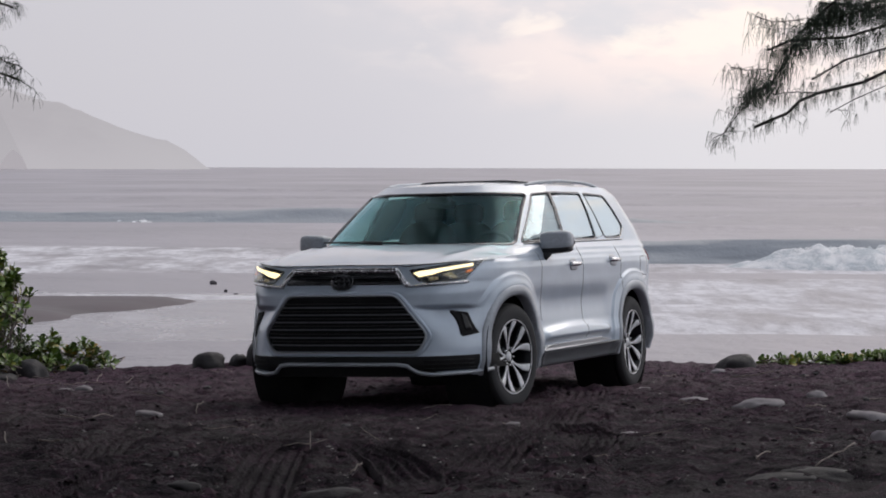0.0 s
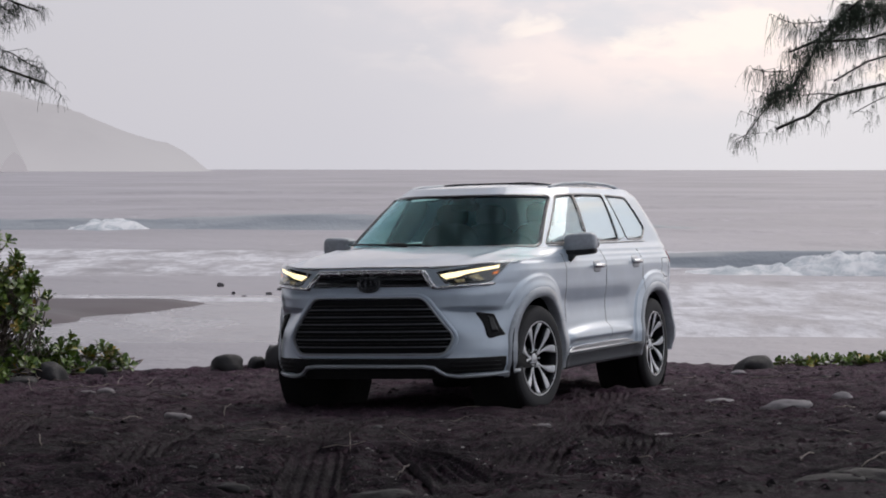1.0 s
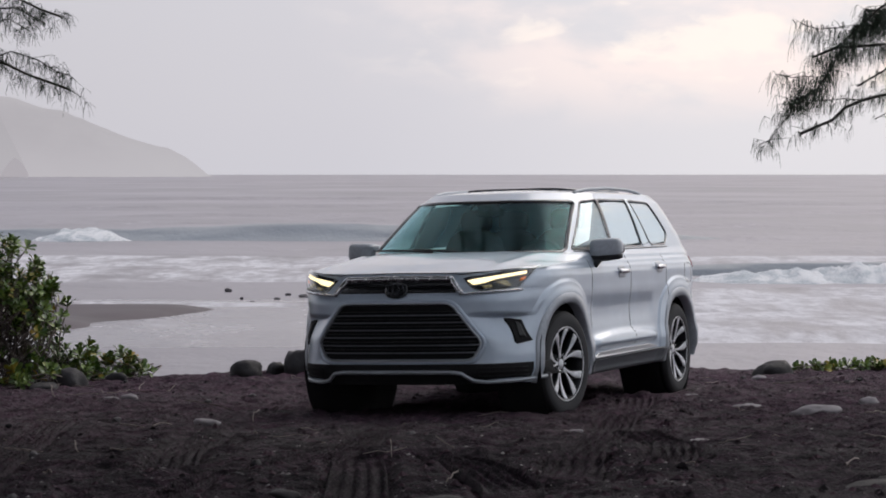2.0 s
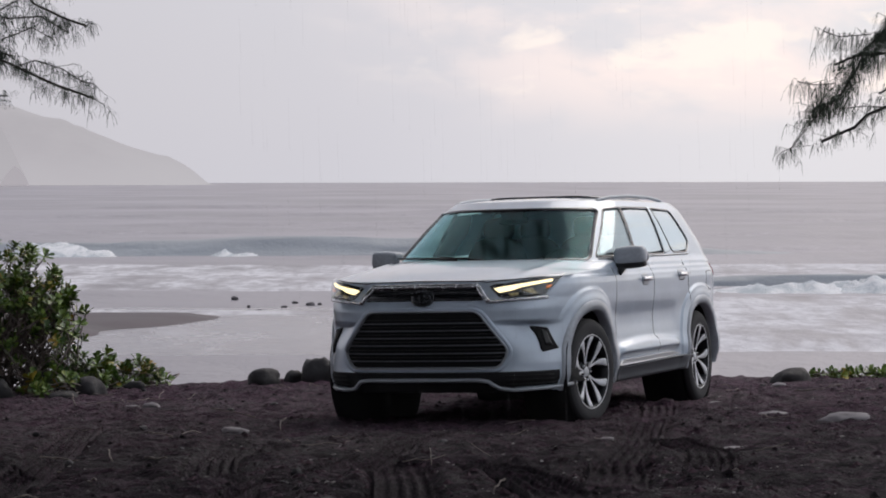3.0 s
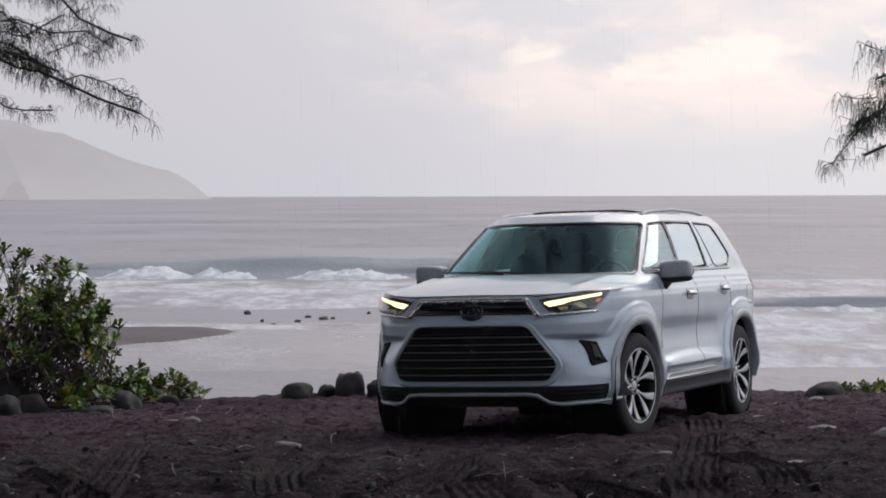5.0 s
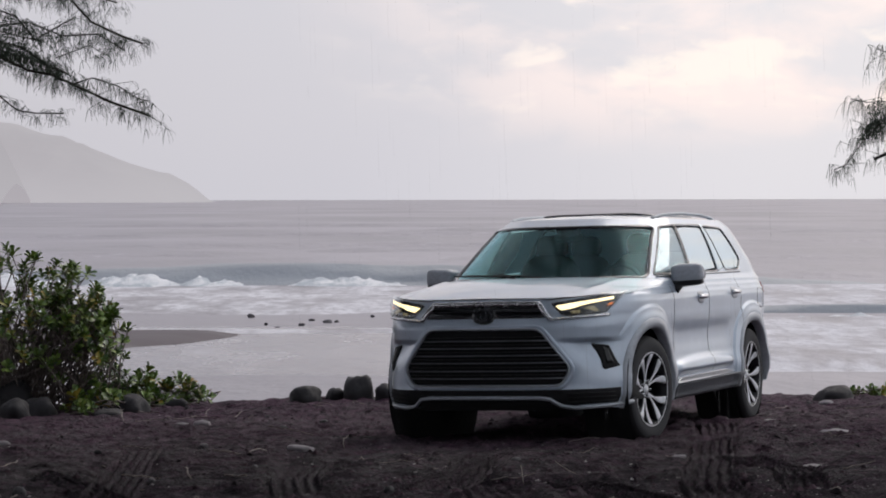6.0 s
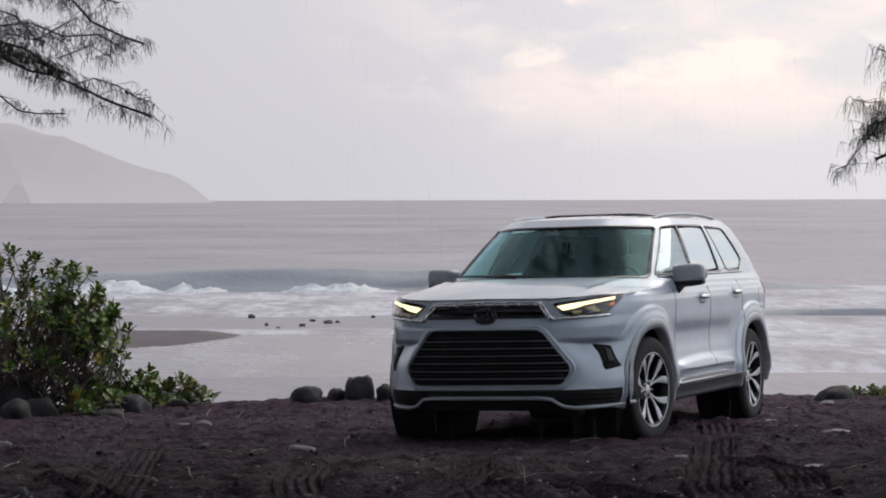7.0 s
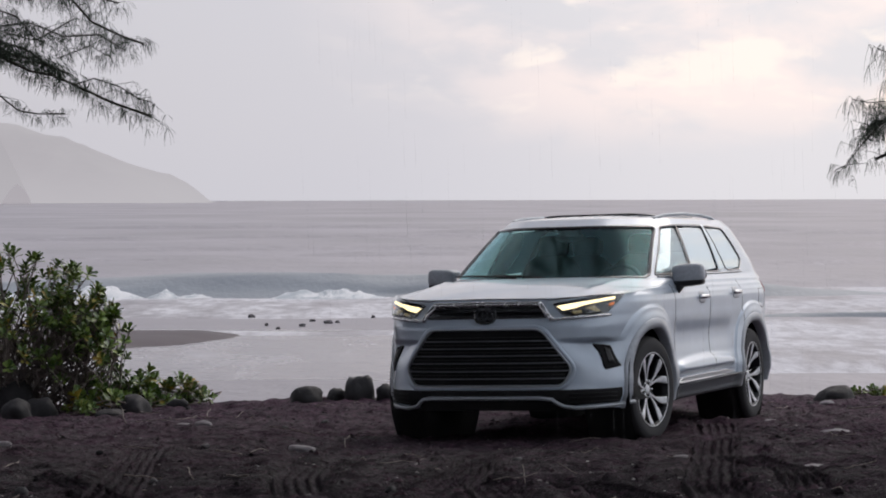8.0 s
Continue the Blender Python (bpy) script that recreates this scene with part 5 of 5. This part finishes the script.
# ---------------------------------------------------------------- clods and grit strewn over the sand
CLOD = Mat("sand_clod")
CLOD.set(color=CLOD.mix(CLOD.ramp(CLOD.island(), 0.0, 1.0), (0.006, 0.0044, 0.0062), (0.078, 0.048, 0.060)), rough=0.9, spec=0.2)
GRIT = Mat("pale_grit")
GRIT.set(color=GRIT.mix(GRIT.island(), (0.07, 0.058, 0.060), (0.30, 0.27, 0.27)), rough=0.7)


def strew(name, count, lo, hi, flat, material, seed, label):
    """Small rough lumps lying on the sand, as one object."""
    rr = random.Random(seed)
    verts, faces = [], []
    shape = [(1, 0, 0), (0.3, 0.9, 0.05), (-0.8, 0.55, 0), (-0.85, -0.5, 0.05), (0.25, -0.95, 0), (0.1, 0.1, 1.0), (-0.3, 0.2, 0.8)]
    tris = [(0, 1, 5), (1, 2, 6), (1, 6, 5), (2, 3, 6), (3, 4, 5), (3, 5, 6), (4, 0, 5)]
    for k in range(count):
        y = 8.6 - 18.2 * rr.random() ** 0.8
        x = rr.uniform(-4.3, 4.3) if y > -6 else rr.uniform(-2.8, 2.8)
        if fbm(x, y, 0.8, 3) + rr.uniform(-0.5, 0.5) < 0.0:
            continue
        s = lo + (hi - lo) * rr.random() ** 3
        a = rr.uniform(0, 6.28)
        c, n = math.cos(a), math.sin(a)
        z = ground_height(x, y) - 0.15 * s
        i = len(verts)
        for p in shape:
            px, py, pz = (p[0] * rr.uniform(0.7, 1.3), p[1] * rr.uniform(0.6, 1.1), p[2] * rr.uniform(0.6, 1.2))
            verts.append((x + s * (px * c - py * n), y + s * (px * n + py * c), z + s * flat * pz))
        faces += [tuple(i + v for v in f) for f in tris]
    return tagged(mesh_obj(name, verts, faces, material, smooth=False), label, "sand", kind="stuff")


strew("sand_clods", 34000, 0.005, 0.034, 0.6, CLOD.m, 31, "dark damp clods of trampled sand")
strew("grit", 6500, 0.005, 0.017, 0.6, GRIT.m, 32, "pale grit and shell chips on the sand")

# ---------------------------------------------------------------- shore bush with thick leaf rosettes
def leaf_material(name, a, b, c):
    m = Mat(name)
    r = m.rand()
    isl = m.island()
    col = m.mix(m.ramp(isl, 0.0, 1.0), a, b)
    col = m.mix(m.ramp(m.math("MULTIPLY", r, isl), 0.55, 0.9), col, c)
    m.set(color=col, rough=0.32, spec=0.5, normal=m.bump(m.noise(60, 3), 0.2, 0.004))
    return m.m


LEAF = leaf_material("glossy_leaf", (0.055, 0.112, 0.030), (0.20, 0.29, 0.052), (0.46, 0.30, 0.05))


def add_leaf(verts, faces, base, direction, up, length, width_):
    """A spoon-shaped leaf, cupped along its middle."""
    d = direction.normalized()
    s = d.cross(up).normalized()
    n = s.cross(d).normalized()
    i = len(verts)
    for t, w, lift in ((0.0, 0.10, 0.0), (0.45, 0.55, 0.05), (0.80, 1.0, 0.05), (1.0, 0.55, -0.01)):
        c = base + d * (length * t) + n * (length * lift)
        for e in (-1, 0, 1):
            verts.append(tuple(c + s * (e * w * width_ / 2) + n * (abs(e) * 0.12 * width_)))
    for k in range(3):
        for e in range(2):
            a = i + 3 * k + e
            faces.append((a, a + 1, a + 4, a + 3))


def rosette_mesh(seed, n=10, size=0.082):
    rr = random.Random(seed)
    verts, faces = [], []
    for k in range(n):
        a = 2.4 * k + rr.uniform(-0.3, 0.3)
        lift = 0.15 + 0.9 * k / n + rr.uniform(-0.2, 0.2)
        d = Vector((math.cos(a) * math.cos(lift), math.sin(a) * math.cos(lift), math.sin(lift)))
        add_leaf(verts, faces, Vector((0, 0, -0.01 + 0.004 * k)), d, Vector((0, 0, 1)), size * rr.uniform(0.75, 1.15), size * rr.uniform(0.48, 0.62))
    return verts, faces


ROSETTES = []
for k in range(6):
    v, f = rosette_mesh(k)
    me = bpy.data.meshes.new("leaf_rosette")
    me.from_pydata(v, [], f)
    me.materials.append(LEAF)
    for p in me.polygons:
        p.use_smooth = True
    ROSETTES.append(me)


def bush(name, x, y, spans, count, seed, label, parts=300):
    """spans: mounds (dx, dy, dz, rx, ry, rz) that the rosettes cover."""
    rr = random.Random(seed)
    root = new(name)
    z0 = ground_height(x, y)
    root.location = (x, y, z0)
    tagged(root, label, "bush")
    total = sum(s[3] * s[5] for s in spans)
    stems = bmesh.new()
    verts, faces = [], []
    made = 0
    for s in spans:
        for k in range(int(count * s[3] * s[5] / total)):
            u, v = rr.uniform(0, 2 * math.pi), rr.uniform(-0.15, 1) if rr.random() < 0.85 else rr.uniform(-0.3, 0.6)
            c = math.sqrt(max(0, 1 - v * v))
            r = 1 - 0.55 * rr.random() ** 2.2
            r *= 1 + 0.22 * noise.noise(Vector((math.cos(u) * c * 2.2, math.sin(u) * c * 2.2 + seed, v * 2.2)))
            p = Vector((s[0] + s[3] * r * c * math.cos(u), s[1] + s[4] * r * c * math.sin(u), max(0.04, s[2] + s[5] * r * v)))
            if noise.noise(p * 2.1 + Vector((seed, 0, 0))) < -0.16 or (s[5] > 0.5 and p.z < 0.78 and rr.random() < (0.95 if p.z < 0.52 else 0.6)):
                continue
            q = Vector((c * math.cos(u), c * math.sin(u), v + 0.9)).normalized().to_track_quat("Z", "Y").to_matrix().to_4x4() @ pose(0, 0, 0, rr.uniform(-25, 25), rr.uniform(-25, 25), rr.uniform(0, 360))
            m = Matrix.Translation(p) @ q @ Matrix.Scale(rr.uniform(0.75, 1.25), 4)
            front = p.y < s[1] + 0.5 * s[4]
            if front and made < parts:
                ob = new("leaf_rosette", rr.choice(ROSETTES))
                ob.parent, ob.matrix_basis = root, m
                made += 1
            else:
                rv, rf = rosette_mesh(rr.randrange(6))
                i = len(verts)
                verts += [tuple(m @ Vector(w)) for w in rv]
                faces += [tuple(i + a for a in w) for w in rf]
            if rr.random() < 0.8:
                foot = Vector((s[0] + rr.uniform(-0.35, 0.35) * s[3], s[1] + rr.uniform(-0.3, 0.3) * s[4], 0.0))
                mid = foot.lerp(p, 0.5) + Vector((rr.uniform(-0.28, 0.28), rr.uniform(-0.2, 0.2), rr.uniform(-0.16, 0.10)))
                low = foot.lerp(mid, 0.5) + Vector((rr.uniform(-0.2, 0.2), rr.uniform(-0.12, 0.12), rr.uniform(-0.05, 0.05)))
                b = tube([foot, low, mid, mid.lerp(p, 0.5) + Vector((rr.uniform(-0.11, 0.11), 0, rr.uniform(-0.05, 0.03))), p], rr.uniform(0.004, 0.010), rr.uniform(0.004, 0.010), seg=5)
                tmp = bpy.data.meshes.new("tmp")
                b.to_mesh(tmp)
                b.free()
                stems.from_mesh(tmp)
                bpy.data.meshes.remove(tmp)
    part("stem", stems, BARK, root, "tangled bare grey stems")
    if faces:
        rest = mesh_obj("foliage", verts, faces, LEAF, root)
        tagged(rest, "thick green leaves", kind="stuff")
    return root


bush("shore_bush", -4.55, 6.9, [(-0.45, 0.1, 0.34, 1.08, 0.75, 1.24), (0.22, 0.0, 0.26, 0.60, 0.55, 0.93), (-1.6, 0.2, 0.30, 1.2, 0.9, 1.36), (0.62, 0.1, 0.05, 0.42, 0.40, 0.45)], 2100, 5, "spreading green shore bush with thick glossy leaves and bare stems")
bush("creeping_plant", -3.56, 7.5, [(0.0, 0, 0.02, 0.45, 0.3, 0.24), (-0.30, 0.1, 0.05, 0.36, 0.3, 0.30), (0.30, 0.2, 0.0, 0.26, 0.25, 0.15)], 100, 9, "low green creeping shore plant on the sand")
bush("creeping_plant", -4.0, 5.9, [(0.0, 0, 0.02, 0.28, 0.2, 0.22)], 22, 12, "low green creeping shore plant on the sand")
for k, (x, w, n) in enumerate([(3.95, 0.28, 16), (4.60, 0.40, 34), (5.35, 0.36, 30), (6.1, 0.5, 36)]):
    bush("creeping_plant", x, 8.7 + 0.12 * k, [(0.0, 0, 0.0, w, 0.2, 0.05)], int(n * 0.8), 20 + k, "low green creeping shore plant on the beach crest")

# ---------------------------------------------------------------- ironwood trees with hanging needles
NEEDLE = Mat("ironwood_needle")
_r = NEEDLE.island()
NEEDLE.set(color=NEEDLE.mix(_r, (0.012, 0.026, 0.016), (0.040, 0.065, 0.036)), rough=0.6)
NEEDLE = NEEDLE.m


def needle_tuft(verts, faces, p, rr, length, count, lean, wide=0.0016):
    """Long needles that spring from a twig and hang."""
    for k in range(count):
        a = rr.uniform(0, 2 * math.pi)
        out = rr.uniform(0.2, 0.75)
        d = Vector((math.cos(a) * out + lean[0], math.sin(a) * out, rr.uniform(-0.5, 0.5) + lean[1])).normalized()
        ln = length * rr.uniform(0.55, 1.15)
        w = wide
        c = Vector(p)
        i = len(verts)
        n = 5
        for j in range(n):
            verts.append((c.x - w, c.y, c.z)), verts.append((c.x + w, c.y + w, c.z))
            d = (d + Vector((lean[0] * 0.25, 0, -0.55))).normalized()
            c = c + d * (ln / (n - 1))
            w *= 0.86
        for j in range(n - 1):
            faces.append((i + 2 * j, i + 2 * j + 1, i + 2 * j + 3, i + 2 * j + 2))


def limb_path(points, y, rr, bend=0.03):
    """A limb's points from (x, z) pairs near the depth y."""
    out = []
    for k, (x, z) in enumerate(points):
        out.append(Vector((x, y + rr.uniform(-0.06, 0.06) + 0.05 * k, z)))
    return out


def ironwood(x, y, y_limb, limbs, seed, lean, label, height):
    rr = random.Random(seed)
    root = new("ironwood_tree")
    tagged(root, label, "tree")
    root.location = (x, y, ground_height(x, y))
    base = Vector(root.location)
    side = 1 if x < 0 else -1
    trunk = tube([(0.12 * math.sin(k * 1.3), 0.1 * math.cos(k), height * k / 9 - 0.2) for k in range(10)], 0.17, 0.17, lambda p: (0, 1, 0), seg=12)
    for v in trunk.verts:
        k = 1 - 0.75 * max(0, v.co.z) / height
        v.co.x, v.co.y = v.co.x * k, v.co.y * k
    part("trunk", trunk, DARK_BARK, root, "rough dark trunk")
    verts, faces = [], []
    for pts, r, dens, ln in limbs:
        path = limb_path(pts, y_limb, rr)
        start = path[0]
        if abs(start.x) > 3.6:
            path = [Vector((base.x + side * 0.1, base.y, start.z + 0.9)), Vector((start.x - side * 0.9, (base.y + start.y) / 2, start.z + 0.25))] + path
        local = [p - base for p in path]
        bm = tube(dense([tuple(p) for p in local], 0.08, False), r, r, lambda p: (0, 0, 1), seg=7)
        part("limb", bm, DARK_BARK, root)
        twigs = dense([tuple(p) for p in local], 0.035, False)
        for p in twigs:
            p = Vector(p)
            for q in range(dens):
                e = p + Vector((rr.uniform(-0.06, 0.06), rr.uniform(-0.10, 0.10), rr.uniform(-0.04, 0.04)))
                if rr.random() < 0.25:
                    e = p + Vector((rr.uniform(-0.15, 0.15), rr.uniform(-0.2, 0.2), rr.uniform(-0.10, 0.08)))
                    i = len(verts)
                    verts += [tuple(p), tuple(p + Vector((0, 0, 0.005))), tuple(e + Vector((0, 0, 0.003))), tuple(e)]
                    faces.append((i, i + 1, i + 2, i + 3))
                needle_tuft(verts, faces, e, rr, ln * 0.80, rr.randint(4, 8), lean, 0.0014)
    fol = mesh_obj("foliage", verts, faces, NEEDLE, root)
    tagged(fol, "dark drooping needles", kind="stuff")
    # unseen crown above and behind what shows, thickened to shade the sand
    verts, faces = [], []
    for k in range((2400 if side > 0 else 600) if limbs else 900):
        h = rr.uniform(0.42, 1.0)
        a, rad = rr.uniform(0, 2 * math.pi), (1.25 - h) * (9.0 if limbs else 5.5) * rr.random() ** 0.5 + 0.1
        p = Vector((rad * math.cos(a) + (side * 2.2 if limbs else 0), rad * math.sin(a) - (4.5 if limbs else 0), height * h + 0.5))
        w = base + p
        if (abs(w.x) < 5.0 or w.y > 0) and w.z < 5.2 and w.y > -17 and abs(w.x) < 9:
            continue
        needle_tuft(verts, faces, p, rr, 0.8, 6, lean, 0.030 if limbs else 0.05)
    crown = mesh_obj("crown", verts, faces, NEEDLE, root)
    tagged(crown, "hanging crown out of view, thickened for shade", kind="stuff")
    return root


LEFT_LIMBS = [([(-3.98, 2.87), (-3.76, 2.76), (-3.59, 2.73), (-3.42, 2.65), (-3.17, 2.53), (-2.86, 2.42)], 0.010, 2, 0.15), ([(-3.98, 3.46), (-3.60, 3.42), (-3.44, 3.29), (-3.31, 3.14), (-3.08, 3.03), (-2.91, 2.97)], 0.009, 2, 0.16),
              ([(-3.98, 2.57), (-3.85, 2.46), (-3.72, 2.44), (-3.51, 2.44)], 0.006, 1, 0.12), ([(-3.42, 2.65), (-3.27, 2.70), (-3.08, 2.64), (-2.95, 2.55), (-2.86, 2.53)], 0.005, 2, 0.13), ([(-3.97, 3.21), (-3.85, 3.17), (-3.72, 2.99)], 0.007, 3, 0.15),
              ([(-3.98, 2.98), (-3.80, 2.93), (-3.62, 2.80), (-3.48, 2.74)], 0.008, 7, 0.13), ([(-3.98, 2.92), (-3.80, 2.86), (-3.60, 2.79)], 0.006, 7, 0.12), ([(-3.98, 3.40), (-3.72, 3.32), (-3.40, 3.36), (-3.10, 3.28)], 0.006, 2, 0.15), ([(-3.98, 3.10), (-3.75, 3.12), (-3.50, 3.02), (-3.25, 3.04), (-3.05, 2.92)], 0.006, 2, 0.14), ([(-3.72, 2.99), (-3.56, 3.08), (-3.42, 3.16)], 0.005, 2, 0.14), ([(-3.55, 2.85), (-3.30, 2.95), (-3.15, 2.86)], 0.004, 2, 0.13)]
RIGHT_LIMBS = [([(4.1, 2.60), (3.9, 2.54), (3.73, 2.46), (3.37, 2.37), (3.23, 2.31), (3.14, 2.21), (3.03, 2.16), (2.89, 2.10)], 0.013, 2, 0.14), ([(4.1, 2.79), (3.9, 2.73), (3.59, 2.64), (3.32, 2.48)], 0.008, 2, 0.15),
               ([(4.1, 2.97), (3.89, 2.91), (3.59, 2.82), (3.14, 2.79), (2.98, 2.72)], 0.010, 5, 0.20), ([(3.9, 3.30), (3.49, 3.11), (3.23, 2.86), (3.14, 2.66), (3.0, 2.44), (2.82, 2.37)], 0.009, 7, 0.20), ([(3.23, 2.95), (3.0, 2.94), (2.86, 2.98)], 0.004, 3, 0.24),
               ([(3.0, 2.44), (2.87, 2.37), (2.73, 2.21), (2.62, 2.05), (2.55, 2.01)], 0.004, 2, 0.16), ([(2.96, 2.56), (2.78, 2.55), (2.66, 2.58)], 0.004, 3, 0.22), ([(4.1, 2.5), (3.9, 2.43), (3.68, 2.33), (3.48, 2.22)], 0.004, 1, 0.12),
               ([(4.1, 3.1), (3.8, 3.05), (3.5, 2.98), (3.3, 2.96)], 0.010, 8, 0.20), ([(4.1, 3.2), (3.9, 3.12), (3.7, 3.08), (3.4, 3.10)], 0.010, 8, 0.20), ([(2.9, 2.5), (2.84, 2.40), (2.80, 2.30)], 0.004, 6, 0.16), ([(3.37, 2.37), (3.2, 2.38), (2.98, 2.36)], 0.004, 2, 0.15)]
ironwood(-6.2, 1.2, 0.55, [(p, r, d + 1, n) for p, r, d, n in LEFT_LIMBS], 3, (0.05, -0.05), "ironwood tree whose dark needled branches hang over the beach", 11.0)
ironwood(6.6, 2.4, 1.7, RIGHT_LIMBS, 8, (-0.06, -0.45), "ironwood tree with thick drooping needles over the beach", 10.5)
# trees out of view, added to shade the car's front and the sand
for k, (x, y, h) in enumerate([(-9, -21, 10), (-3.0, -24, 12), (3.5, -22.5, 11), (9, -20, 10), (-13, -12, 10), (-9, -5, 9), (15, -26, 11), (-18, -25, 12), (-5.5, -12.5, 10), (0, -30, 13), (-7.5, -17, 11), (10.5, -17.5, 11), (-3.6, -21, 10), (3.9, -20.5, 10), (-12, -18, 11), (13, -21, 11), (-8.5, -9, 10), (-8, -1.5, 9), (-12, 4, 9)]):
    ironwood(x, y, 0, [], 40 + k, (0.0, -0.1), "unseen dark ironwood tree added to shade the beach", h)


# ---------------------------------------------------------------- rain that sets in during the shot
def rain():
    rr = random.Random(77)
    verts, faces = [], []
    for k in range(2600):
        x, y, z = rr.uniform(-1.6, 2.0), rr.uniform(-2.5, -1.2), rr.uniform(0, 46)
        ln, w = rr.uniform(0.18, 0.45), rr.uniform(0.0016, 0.0030)
        i = len(verts)
        for dx, dy in ((-w, -w), (w, -w), (0, w)):
            verts += [(x + dx, y + dy, z), (x + dx * 0.3 - 0.01, y + dy * 0.3, z + ln)]
        faces += [(i, i + 2, i + 3, i + 1), (i + 2, i + 4, i + 5, i + 3), (i + 4, i, i + 1, i + 5)]
    m = Mat("raindrop_streak")
    out = m.n["Material Output"]
    m.n.remove(m.b)
    clear, milky, both = m.n.new("ShaderNodeBsdfTransparent"), m.n.new("ShaderNodeBsdfTranslucent"), m.n.new("ShaderNodeMixShader")
    milky.inputs[0].default_value = (0.95, 0.96, 1.0, 1)
    both.inputs[0].default_value = 0.024
    m.l.new(clear.outputs[0], both.inputs[1]), m.l.new(milky.outputs[0], both.inputs[2]), m.l.new(both.outputs[0], out.inputs[0])
    ob = mesh_obj("rain", verts, faces, m.m)
    tagged(ob, "thin streaks of light rain before the car", "rain", kind="stuff")
    ob.visible_shadow = False
    MOVERS.append((ob, [(t, 0, 0, 18.5 - SEA - 7.5 * t) for t in (0.0, 4.0, 8.0)]))


rain()


def motions():
    for ob, rows in MOVERS:
        walk(ob, [(t, Matrix.Translation((x, y, SEA + z))) for t, x, y, z in rows])


motions()
